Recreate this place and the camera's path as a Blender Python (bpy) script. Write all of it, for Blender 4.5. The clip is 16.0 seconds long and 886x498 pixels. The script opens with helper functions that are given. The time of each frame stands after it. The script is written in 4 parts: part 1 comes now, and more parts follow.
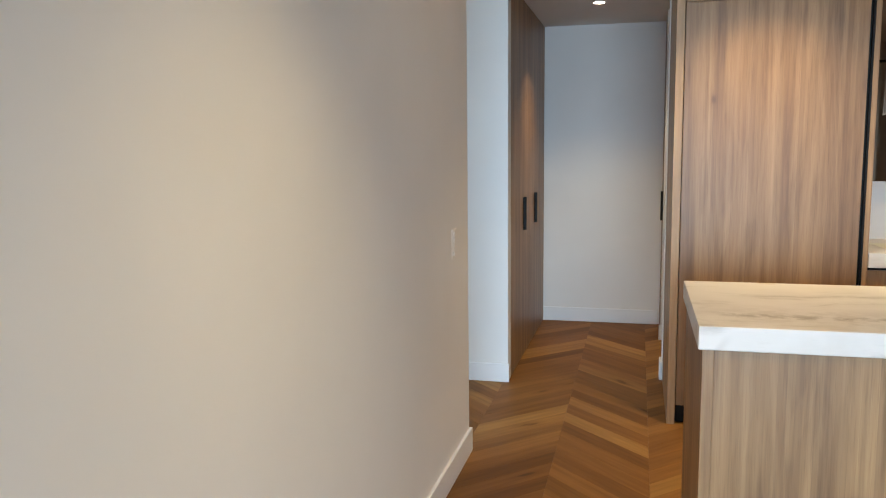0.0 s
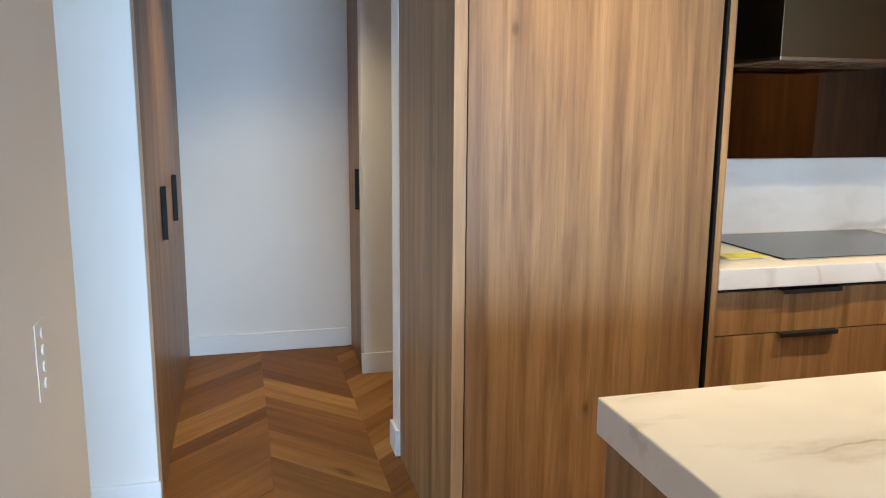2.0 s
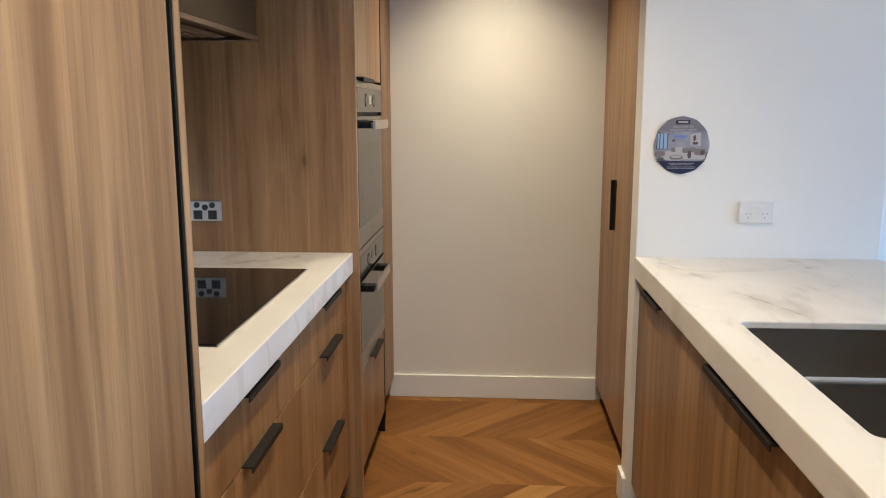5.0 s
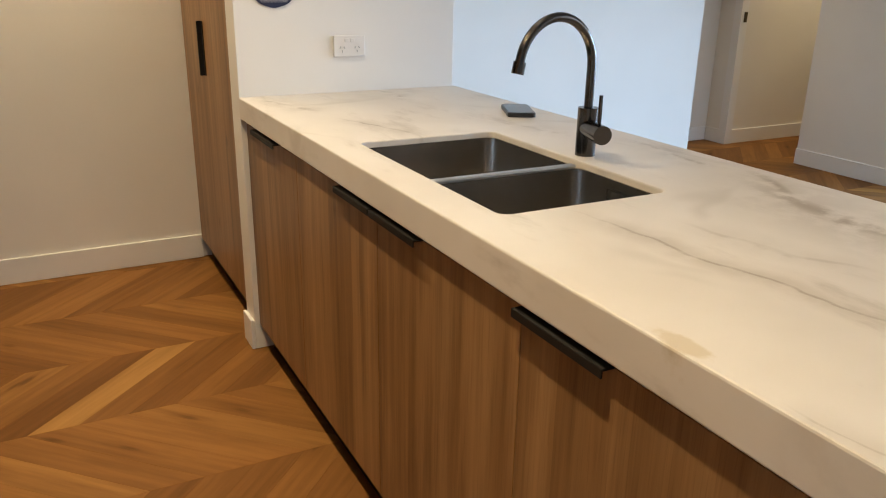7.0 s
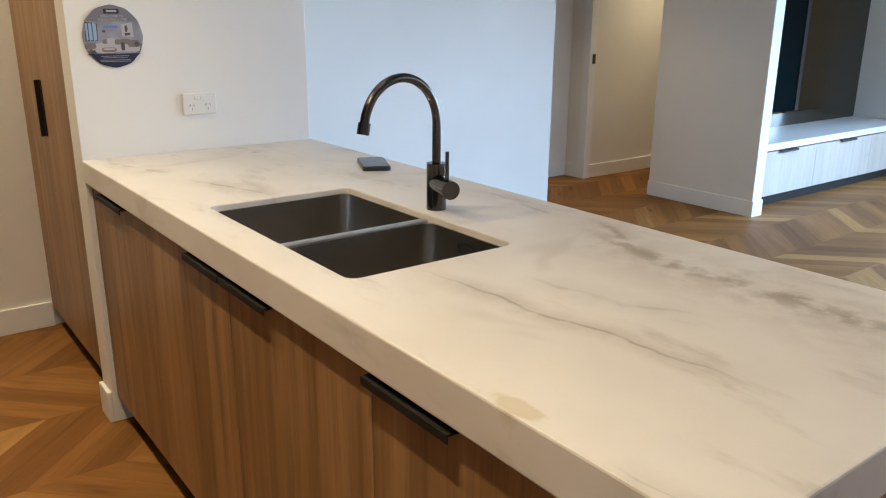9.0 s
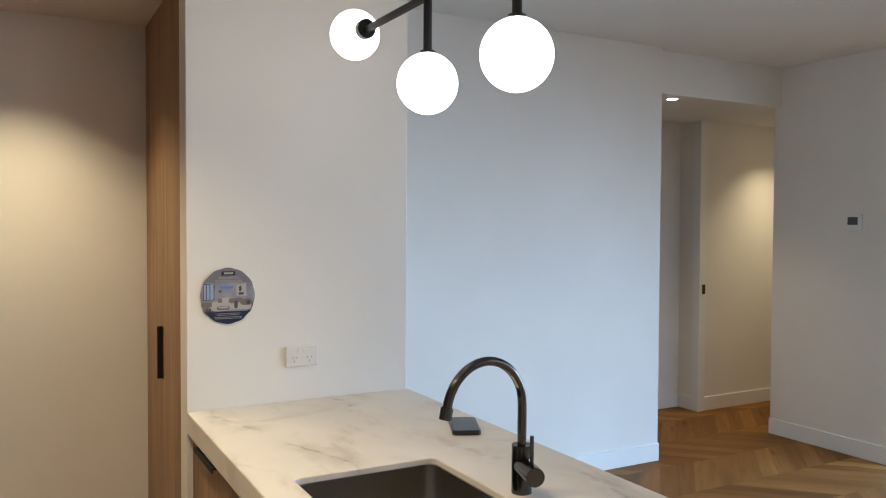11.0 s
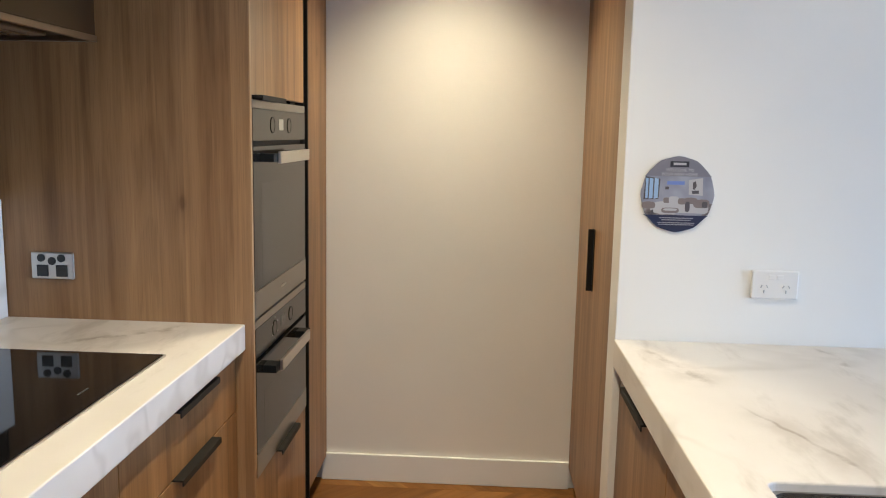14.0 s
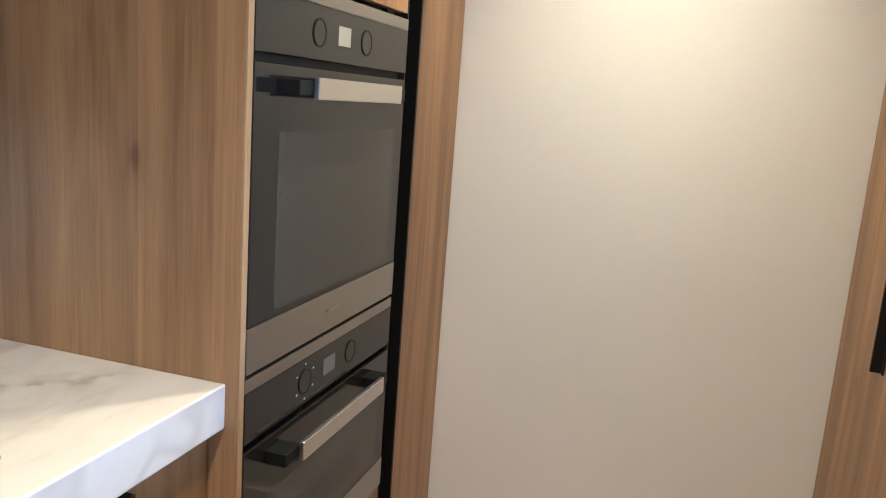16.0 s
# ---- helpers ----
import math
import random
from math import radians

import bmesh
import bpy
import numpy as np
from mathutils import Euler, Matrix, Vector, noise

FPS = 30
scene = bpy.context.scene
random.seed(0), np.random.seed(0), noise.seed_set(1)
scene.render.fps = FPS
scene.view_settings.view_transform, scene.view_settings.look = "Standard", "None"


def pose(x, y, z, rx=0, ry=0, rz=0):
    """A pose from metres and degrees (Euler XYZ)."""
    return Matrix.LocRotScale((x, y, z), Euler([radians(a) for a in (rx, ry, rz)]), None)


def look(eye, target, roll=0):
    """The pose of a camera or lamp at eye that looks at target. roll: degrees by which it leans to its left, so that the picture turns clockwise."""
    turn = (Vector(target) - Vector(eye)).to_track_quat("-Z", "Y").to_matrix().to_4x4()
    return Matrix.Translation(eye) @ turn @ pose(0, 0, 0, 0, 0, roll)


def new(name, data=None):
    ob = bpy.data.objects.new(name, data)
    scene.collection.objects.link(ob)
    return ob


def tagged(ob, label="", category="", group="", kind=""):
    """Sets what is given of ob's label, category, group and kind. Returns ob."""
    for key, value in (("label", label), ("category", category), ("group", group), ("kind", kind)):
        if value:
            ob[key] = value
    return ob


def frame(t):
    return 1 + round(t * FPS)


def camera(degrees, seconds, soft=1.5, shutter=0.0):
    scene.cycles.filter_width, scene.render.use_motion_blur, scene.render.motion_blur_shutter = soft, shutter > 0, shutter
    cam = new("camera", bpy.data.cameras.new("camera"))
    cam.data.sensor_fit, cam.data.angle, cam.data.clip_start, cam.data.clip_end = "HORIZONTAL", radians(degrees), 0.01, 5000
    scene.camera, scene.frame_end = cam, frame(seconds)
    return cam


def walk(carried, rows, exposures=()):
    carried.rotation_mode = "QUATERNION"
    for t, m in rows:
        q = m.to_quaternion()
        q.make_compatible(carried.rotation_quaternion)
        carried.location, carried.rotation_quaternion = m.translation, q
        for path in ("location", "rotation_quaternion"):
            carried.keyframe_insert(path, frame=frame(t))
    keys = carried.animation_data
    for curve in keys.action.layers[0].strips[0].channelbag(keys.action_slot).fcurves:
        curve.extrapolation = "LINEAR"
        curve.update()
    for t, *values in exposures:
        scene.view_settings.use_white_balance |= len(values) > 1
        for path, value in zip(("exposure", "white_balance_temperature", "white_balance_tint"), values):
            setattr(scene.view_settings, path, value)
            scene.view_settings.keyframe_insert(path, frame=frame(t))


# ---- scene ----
cam = camera(59.0, 16.0, 1.1)
PATH = [
    (0, (0.115, 1.552, 1.432), (-0.367, 3.477, 1.182), -0.6),
    (0.5, (-0.04, 2.039, 1.446), (-0.296, 4.004, 1.173), -0.3),
    (1, (-0.194, 2.493, 1.44), (-0.227, 4.469, 1.13), -0.2),
    (1.5, (-0.282, 2.971, 1.441), (-0.04, 4.929, 1.107), 0.9),
    (2, (-0.326, 3.446, 1.438), (0.169, 5.351, 1.084), 0.4),
    (2.5, (-0.389, 3.884, 1.431), (0.334, 5.712, 1.065), 0.7),
    (3, (-0.311, 4.271, 1.422), (0.715, 5.951, 1.067), 0.9),
    (3.5, (-0.21, 4.644, 1.42), (1.174, 6.057, 1.118), -0.1),
    (4, (-0.167, 4.894, 1.404), (1.578, 5.833, 1.136), -0.7),
    (4.2, (-0.133, 4.975, 1.417), (1.701, 5.721, 1.138), -0.3),
    (6.3, (0.002, 5.317, 1.364), (1.837, 4.71, 0.851), -0.3),
    (6.5, (-0.005, 5.332, 1.357), (1.783, 4.621, 0.811), 0.1),
    (7, (0.002, 5.307, 1.322), (1.667, 4.423, 0.654), 1.0),
    (7.5, (-0.007, 5.301, 1.293), (1.514, 4.302, 0.462), 1.6),
    (8, (-0.016, 5.291, 1.282), (1.422, 4.233, 0.38), 1.9),
    (8.5, (-0.012, 5.274, 1.309), (1.446, 4.156, 0.519), 1.5),
    (9, (-0.02, 5.254, 1.367), (1.509, 4.099, 0.794), 0.4),
    (9.5, (-0.029, 5.253, 1.436), (1.556, 4.093, 1.057), -0.0),
    (9.7, (-0.029, 5.253, 1.457), (1.578, 4.103, 1.148), -0.0),
    (11.8, (-0.024, 5.059, 1.541), (1.866, 4.414, 1.635), 0.7),
    (12, (0.018, 5.021, 1.527), (1.956, 4.536, 1.612), 0.1),
    (12.5, (0.017, 4.986, 1.5), (2.013, 4.856, 1.494), -0.3),
    (13, (0.182, 5.022, 1.475), (2.175, 5.023, 1.31), -0.0),
    (13.5, (0.358, 5.068, 1.453), (2.345, 5.096, 1.223), -0.2),
    (14, (0.632, 5.039, 1.436), (2.608, 5.139, 1.142), 1.2),
    (14.5, (0.898, 5.022, 1.405), (2.859, 5.233, 1.074), 1.6),
    (15, (1.178, 5.044, 1.396), (3.128, 5.339, 1.067), 1.8),
    (15.5, (1.418, 5.043, 1.372), (3.351, 5.469, 1.086), 3.4),
    (16, (1.677, 5.047, 1.358), (3.554, 5.627, 0.982), 4.3),
]
EXPOSURES = [(0.0, 0.2, 7050, 12), (1.5, 0.38, 6500, 10), (2.0, 0.48, 6300, 10), (2.5, 0.58, 6200, 10), (3.0, 0.97, 5650, 11), (3.5, 0.85, 5600, 10), (4.0, 0.6, 5250, 11), (6.5, 0.15, 6300, 12),
             (8.0, 0.27, 6550, 12), (9.5, 0.06, 5900, 11), (12.0, 0.0, 6250, 11), (13.0, 0.24, 5950, 10), (14.0, 0.38, 5550, 10), (15.0, 0.42, 5300, 10), (16.0, 0.68, 5150, 11)]
walk(cam, [(t, look(e, g, r)) for t, e, g, r in PATH], EXPOSURES)

# ---- world and lights ----
world = bpy.data.worlds.new("world")
scene.world = world
world.use_nodes = True
wn = world.node_tree.nodes
sky = wn.new("ShaderNodeTexSky")
sky.sky_type, sky.sun_disc = "NISHITA", False
sky.sun_elevation, sky.sun_rotation = radians(28), radians(215)
world.node_tree.links.new(sky.outputs["Color"], wn["Background"].inputs["Color"])
wn["Background"].inputs["Strength"].default_value = 0.10

WARM = (1.0, 0.80, 0.475)
DAY = (0.43, 0.69, 1.0)


def area_lamp(name, m, sx, sy, power, colour, spread):
    data = bpy.data.lights.new(name, "AREA")
    data.shape, data.size, data.size_y = "RECTANGLE", sx, sy
    data.energy, data.color, data.spread = power, colour, radians(spread)
    ob = new(name, data)
    ob.matrix_world = m
    return ob


def spot_lamp(name, x, y, z, power, cone=105, blend=1.0):
    data = bpy.data.lights.new(name, "SPOT")
    data.energy, data.color, data.spot_size, data.spot_blend = power, WARM, radians(cone), blend
    data.shadow_soft_size = 0.035
    ob = new(name, data)
    ob.matrix_world = pose(x, y, z)
    return ob


# daylight standing in the window openings, slanting down as sky light does
area_lamp("window_daylight_west", look((-0.62, -0.85, 1.35), (2.4, 0.4, -0.75)), 4.2, 2.3, 84, DAY, 95)
area_lamp("window_daylight_south", look((0.8, -3.5, 1.3), (0.8, -0.5, -0.35)), 2.7, 2.3, 262, DAY, 95)
area_lamp("window_daylight_corridor", look((-3.1, 4.6, 1.35), (0.5, 5.3, 1.0)), 1.8, 2.2, 26, DAY, 150)

H1, H2 = 2.415, 2.70   # kitchen and living room ceilings
DOWNLIGHTS = [(3.24, 5.18, H1, 112, 106), (1.95, 5.18, H1, 111, 118), (0.66, 5.18, H1, 110, 118), (-0.17, 7.10, H1, 88, 105),
              (0.14, 2.95, H2, 150, 92), (3.95, 1.22, H1, 62, 105), (4.25, -0.55, H1, 72, 105)]
for lx, ly, lz, lp, lc in DOWNLIGHTS:
    spot_lamp("downlight_lamp", lx, ly, lz - 0.012, lp, lc)


# ---- materials ----
def material(name, base=(0.8, 0.8, 0.8), rough=0.5, metal=0.0):
    m = bpy.data.materials.new(name)
    m.use_nodes = True
    b = m.node_tree.nodes["Principled BSDF"]
    b.inputs["Base Color"].default_value = (*base, 1)
    b.inputs["Roughness"].default_value = rough
    b.inputs["Metallic"].default_value = metal
    return m


def node(m, kind, **values):
    n = m.node_tree.nodes.new(kind)
    for key, value in values.items():
        n.inputs[key.replace("_", " ")].default_value = value
    return n


def link(m, a, b):
    m.node_tree.links.new(a, b)


def bsdf(m):
    return m.node_tree.nodes["Principled BSDF"]


def coords(m, scale, shift=True):
    """Object coordinates, scaled, and moved by a chance amount for each object."""
    tc = node(m, "ShaderNodeTexCoord")
    mp = node(m, "ShaderNodeMapping")
    mp.inputs["Scale"].default_value = scale
    link(m, tc.outputs["Object"], mp.inputs["Vector"])
    if shift:
        oi = node(m, "ShaderNodeObjectInfo")
        mul = node(m, "ShaderNodeVectorMath")
        mul.operation = "SCALE"
        mul.inputs[0].default_value = (13.0, 7.0, 5.0)
        link(m, oi.outputs["Random"], mul.inputs["Scale"])
        link(m, mul.outputs["Vector"], mp.inputs["Location"])
    return mp.outputs["Vector"]


def ramp(m, source, stops):
    r = node(m, "ShaderNodeValToRGB")
    e = r.color_ramp.elements
    while len(e) < len(stops):
        e.new(0.5)
    for k, (at, c) in enumerate(stops):
        e[k].position, e[k].color = at, (*c, 1)
    link(m, source, r.inputs["Fac"])
    return r.outputs["Color"]


def bump(m, source, strength, distance=0.001):
    b = node(m, "ShaderNodeBump", Strength=strength, Distance=distance)
    link(m, source, b.inputs["Height"])
    link(m, b.outputs["Normal"], bsdf(m).inputs["Normal"])


def mix(m, fac, a, b, how="MIX"):
    x = m.node_tree.nodes.new("ShaderNodeMix")
    x.data_type, x.blend_type = "RGBA", how
    for value, slot in ((fac, 0), (a, 6), (b, 7)):
        if isinstance(value, bpy.types.NodeSocket):
            link(m, value, x.inputs[slot])
        else:
            x.inputs[slot].default_value = value if slot == 0 else (*value, 1)
    return x.outputs[2]


def paint(name, base, rough=0.55):
    m = material(name, base, rough)
    v = coords(m, (1, 1, 1), False)
    big = node(m, "ShaderNodeTexNoise", Scale=1.3, Detail=3.0)
    link(m, v, big.inputs["Vector"])
    fine = node(m, "ShaderNodeTexNoise", Scale=420.0, Detail=2.0)
    link(m, v, fine.inputs["Vector"])
    d = tuple(c * 0.94 for c in base)
    link(m, ramp(m, big.outputs["Fac"], [(0.35, d), (0.65, base)]), bsdf(m).inputs["Base Color"])
    bump(m, fine.outputs["Fac"], 0.12, 0.0006)
    return m


def calc(m, how, a, b=None, c=None):
    n = m.node_tree.nodes.new("ShaderNodeMath")
    n.operation = how
    for slot, value in enumerate((a, b, c)):
        if value is None:
            continue
        if isinstance(value, bpy.types.NodeSocket):
            link(m, value, n.inputs[slot])
        else:
            n.inputs[slot].default_value = value
    return n.outputs["Value"]


def fade(m, value, lo, hi, out0, out1):
    f = node(m, "ShaderNodeMapRange")
    f.interpolation_type = "SMOOTHSTEP"
    f.inputs["From Min"].default_value, f.inputs["From Max"].default_value = lo, hi
    f.inputs["To Min"].default_value, f.inputs["To Max"].default_value = out0, out1
    link(m, value, f.inputs["Value"])
    return f.outputs["Result"]


def wood(name, dark, mid, light, rough=0.42, along="z", figure=1.0):
    """Walnut laminate: staves, soft bands, dark streaks, fine pores and a few small knots, running along one axis."""
    m = material(name, mid, rough)
    k = {"z": 2, "y": 1, "x": 0}[along]

    def stretched(across, length):
        s = [across] * 3
        s[k] = length
        return coords(m, tuple(s))

    def noise_at(vector, detail, roughness=0.5):
        n = node(m, "ShaderNodeTexNoise", Scale=1.0, Detail=detail, Roughness=roughness)
        link(m, vector, n.inputs["Vector"])
        return n.outputs["Fac"]

    bands = noise_at(stretched(16.0, 0.35), 3.0)
    patch = noise_at(stretched(3.0, 0.9), 2.0)
    swirl = noise_at(stretched(5.0, 0.40), 1.2, 0.4)
    pores = noise_at(stretched(330.0, 9.0), 2.0)
    lines = noise_at(stretched(85.0, 0.9), 3.0, 0.65)
    streak = noise_at(stretched(26.0, 1.7), 4.5, 0.58)
    # the figure: lines of equal height of a slow field, so that they run straight, then close into arches
    pos = node(m, "ShaderNodeSeparateXYZ")
    link(m, stretched(1.0, 0.0), pos.inputs["Vector"])
    flat = calc(m, "ADD", pos.outputs["X"], pos.outputs["Y"])
    phase = calc(m, "ADD", calc(m, "MULTIPLY", flat, 52.0), calc(m, "MULTIPLY", swirl, 70.0))
    rings = calc(m, "SINE", calc(m, "ADD", phase, calc(m, "MULTIPLY", lines, 3.0)))
    c = ramp(m, bands, [(0.28, dark), (0.50, mid), (0.72, light)])
    c = mix(m, 0.30 * figure, c, ramp(m, rings, [(0.0, (0.74, 0.70, 0.66)), (0.45, (1.0, 0.995, 0.99)), (1.0, (1.07, 1.07, 1.06))]), "MULTIPLY")
    # staves of uneven width, each of its own tone
    stave = node(m, "ShaderNodeTexWhiteNoise")
    stave.noise_dimensions = "1D"
    edge = calc(m, "MULTIPLY_ADD", calc(m, "SINE", calc(m, "MULTIPLY", flat, 31.0)), 0.7, calc(m, "MULTIPLY", flat, 26.0))
    link(m, calc(m, "FLOOR", edge), stave.inputs["W"])
    c = mix(m, 0.9 * figure, c, ramp(m, stave.outputs["Value"], [(0.0, (0.80, 0.775, 0.765)), (0.3, (0.95, 0.945, 0.94)), (1.0, (1.07, 1.07, 1.07))]), "MULTIPLY")
    c = mix(m, 0.75 * figure, c, ramp(m, streak, [(0.33, (0.60, 0.555, 0.525)), (0.45, (0.88, 0.865, 0.85)), (0.53, (1.0, 1.0, 1.0)), (0.68, (1.10, 1.10, 1.10))]), "MULTIPLY")
    c = mix(m, 0.5 * figure, c, ramp(m, lines, [(0.32, (0.78, 0.75, 0.72)), (0.60, (1.04, 1.04, 1.03))]), "MULTIPLY")
    c = mix(m, 0.7, c, ramp(m, patch, [(0.35, (0.87, 0.85, 0.83)), (0.62, (1.05, 1.05, 1.05))]), "MULTIPLY")
    c = mix(m, 0.5, c, ramp(m, pores, [(0.30, (0.70, 0.66, 0.62)), (0.48, (1.0, 1.0, 1.0))]), "MULTIPLY")
    # knots: small dark marks with a paler ring, drawn out along the grain, in some cells only
    spread = node(m, "ShaderNodeSeparateXYZ")
    link(m, coords(m, (1, 1, 1)), spread.inputs["Vector"])
    sheet = node(m, "ShaderNodeCombineXYZ")
    wander = calc(m, "MULTIPLY_ADD", streak, 0.16, -0.08)
    link(m, calc(m, "ADD", calc(m, "MULTIPLY", calc(m, "ADD", spread.outputs["X"], spread.outputs["Y"]), 4.2), wander), sheet.inputs["X"])
    link(m, calc(m, "MULTIPLY", spread.outputs["Z"], 1.9), sheet.inputs["Y"])
    cell = node(m, "ShaderNodeTexVoronoi", Scale=1.0)
    cell.voronoi_dimensions = "2D"
    link(m, sheet.outputs["Vector"], cell.inputs["Vector"])
    pick = node(m, "ShaderNodeSeparateXYZ")
    link(m, cell.outputs["Color"], pick.inputs["Vector"])
    reach = calc(m, "ADD", calc(m, "MULTIPLY_ADD", lines, 0.05, cell.outputs["Distance"]), fade(m, pick.outputs["X"], 0.35, 0.55, 0.0, 0.3))
    knot = ramp(m, reach, [(0.045, (0.42, 0.35, 0.30)), (0.075, (0.80, 0.77, 0.74)), (0.12, (0.93, 0.92, 0.91)), (0.20, (1.0, 1.0, 1.0))])
    c = mix(m, 0.75 * figure, c, knot, "MULTIPLY")
    link(m, c, bsdf(m).inputs["Base Color"])
    bump(m, pores, 0.18, 0.0004)
    return m


VEINS = [  # from x, y to x, y, half width, strength
    (1.14, 4.495, 0.40, 4.375, 0.007, 0.95), (2.16, 4.532, 1.74, 4.392, 0.008, 1.0), (2.60, 4.65, 2.22, 4.527, 0.022, 0.85),
    (1.20, 4.02, 0.22, 4.085, 0.050, 1.0), (1.22, 3.94, 0.80, 4.08, 0.026, 0.95), (1.64, 3.945, 1.18, 3.975, 0.014, 0.75),
    (2.61, 4.225, 2.38, 4.180, 0.014, 0.8), (0.98, 4.33, 0.62, 4.24, 0.012, 0.5), (2.02, 4.14, 1.62, 4.05, 0.014, 0.5), (0.46, 4.668, 0.30, 4.655, 0.004, 0.6),
    (2.34, 6.06, 2.64, 5.79, 0.020, 1.0), (1.24, 5.96, 1.48, 5.72, 0.010, 0.4)]


def stone(name):
    """White engineered marble: a few long grey-brown veins, soft clouds and fine threads."""
    m = material(name, (0.78, 0.75, 0.71), 0.34)
    v = coords(m, (1, 1, 1), False)
    big = node(m, "ShaderNodeTexNoise", Scale=3.2, Detail=3.5, Roughness=0.5)
    link(m, v, big.inputs["Vector"])
    small = node(m, "ShaderNodeTexNoise", Scale=17.0, Detail=5.0, Roughness=0.6)
    link(m, v, small.inputs["Vector"])
    shake = calc(m, "ADD", calc(m, "MULTIPLY_ADD", big.outputs["Fac"], 0.16, -0.08), calc(m, "MULTIPLY_ADD", small.outputs["Fac"], 0.016, -0.008))
    colour = (0.715, 0.665, 0.61)
    total = None
    for x0, y0, x1, y1, width, amount in VEINS:
        mp = node(m, "ShaderNodeMapping")
        mp.vector_type = "TEXTURE"
        mp.inputs["Location"].default_value = (x0, y0, 0)
        mp.inputs["Rotation"].default_value = (0, 0, math.atan2(y1 - y0, x1 - x0))
        link(m, v, mp.inputs["Vector"])
        s = node(m, "ShaderNodeSeparateXYZ")
        link(m, mp.outputs["Vector"], s.inputs["Vector"])
        length = math.hypot(x1 - x0, y1 - y0)
        off = calc(m, "ADD", s.outputs["Y"], shake)
        core = fade(m, calc(m, "ABSOLUTE", off), 0.0, width * 1.5, amount * 0.95, 0.0)
        halo = fade(m, calc(m, "ABSOLUTE", off), 0.0, width * 3.5 + 0.035, amount * 0.42, 0.0)
        ends = calc(m, "MULTIPLY", fade(m, s.outputs["X"], 0.0, length * 0.3, 0.0, 1.0), fade(m, s.outputs["X"], length * 0.72, length, 1.0, 0.0))
        f = calc(m, "MULTIPLY", calc(m, "MAXIMUM", core, halo), ends)
        f = calc(m, "MULTIPLY", f, fade(m, small.outputs["Fac"], 0.36, 0.60, 0.12 if width > 0.012 else 0.5, 1.0))
        total = f if total is None else calc(m, "MAXIMUM", total, f)
    # one soft vein that climbs the upright splashback
    at = node(m, "ShaderNodeSeparateXYZ")
    link(m, v, at.inputs["Vector"])
    rise = calc(m, "ADD", calc(m, "SUBTRACT", at.outputs["Z"], calc(m, "MULTIPLY_ADD", at.outputs["X"], 0.24, 0.375)), shake)
    climb = calc(m, "MULTIPLY", fade(m, calc(m, "ABSOLUTE", rise), 0.0, 0.035, 0.40, 0.0), fade(m, at.outputs["Y"], 6.28, 6.30, 0.0, 1.0))
    total = calc(m, "MAXIMUM", total, calc(m, "MULTIPLY", climb, fade(m, at.outputs["X"], 1.85, 2.35, 0.0, 1.0)))
    # fine threads everywhere, also on the edges
    n = node(m, "ShaderNodeTexNoise", Scale=2.2, Detail=2.5, Distortion=0.5)
    link(m, v, n.inputs["Vector"])
    thread = fade(m, calc(m, "ABSOLUTE", calc(m, "SUBTRACT", n.outputs["Fac"], 0.5)), 0.0, 0.035, 0.27, 0.0)
    gate = node(m, "ShaderNodeTexNoise", Scale=2.4, Detail=2.0)
    link(m, v, gate.inputs["Vector"])
    thread = calc(m, "MULTIPLY", thread, fade(m, gate.outputs["Fac"], 0.48, 0.64, 0.0, 1.0))
    thread = calc(m, "MULTIPLY", thread, fade(m, at.outputs["Y"], 6.28, 6.30, 1.0, 0.2))
    # smoky patches, drawn out along the slab
    drawn = node(m, "ShaderNodeMapping")
    drawn.inputs["Scale"].default_value = (2.6, 8.0, 8.0)
    drawn.inputs["Rotation"].default_value = (0, 0, radians(-14))
    link(m, v, drawn.inputs["Vector"])
    smoke = node(m, "ShaderNodeTexNoise", Scale=1.0, Detail=6.0, Roughness=0.62)
    link(m, drawn.outputs["Vector"], smoke.inputs["Vector"])
    haze = fade(m, smoke.outputs["Fac"], 0.53, 0.72, 0.0, 0.50)
    thread = calc(m, "MAXIMUM", thread, calc(m, "MULTIPLY", haze, fade(m, at.outputs["Y"], 6.28, 6.30, 1.0, 0.3)))
    # the cut edges show the veins of the slab's depth
    edge = calc(m, "MULTIPLY", fade(m, at.outputs["Z"], 0.9155, 0.918, 1.0, 0.0), fade(m, at.outputs["Y"], 5.0, 5.1, 0.0, 1.0))
    cut = node(m, "ShaderNodeTexNoise", Scale=4.0, Detail=2.0, Distortion=0.3)
    link(m, v, cut.inputs["Vector"])
    cutline = fade(m, calc(m, "ABSOLUTE", calc(m, "SUBTRACT", cut.outputs["Fac"], 0.5)), 0.0, 0.05, 0.26, 0.0)
    thread = calc(m, "MAXIMUM", thread, calc(m, "MULTIPLY", cutline, edge))
    total = calc(m, "MAXIMUM", total, thread)
    soft = ramp(m, big.outputs["Fac"], [(0.34, (0.90, 0.885, 0.865)), (0.60, (1.0, 1.0, 1.0))])
    c = mix(m, total, colour, (0.335, 0.275, 0.215))
    # one tan blemish at the front edge of the island
    d = node(m, "ShaderNodeVectorMath")
    d.operation = "DISTANCE"
    d.inputs[1].default_value = (0.0, 0.0, 0.0)
    place = node(m, "ShaderNodeMapping")
    place.vector_type = "TEXTURE"
    place.inputs["Location"].default_value = (0.595, 4.675, 0.92)
    place.inputs["Scale"].default_value = (1.0, 0.38, 1.0)
    link(m, v, place.inputs["Vector"])
    link(m, place.outputs["Vector"], d.inputs[0])
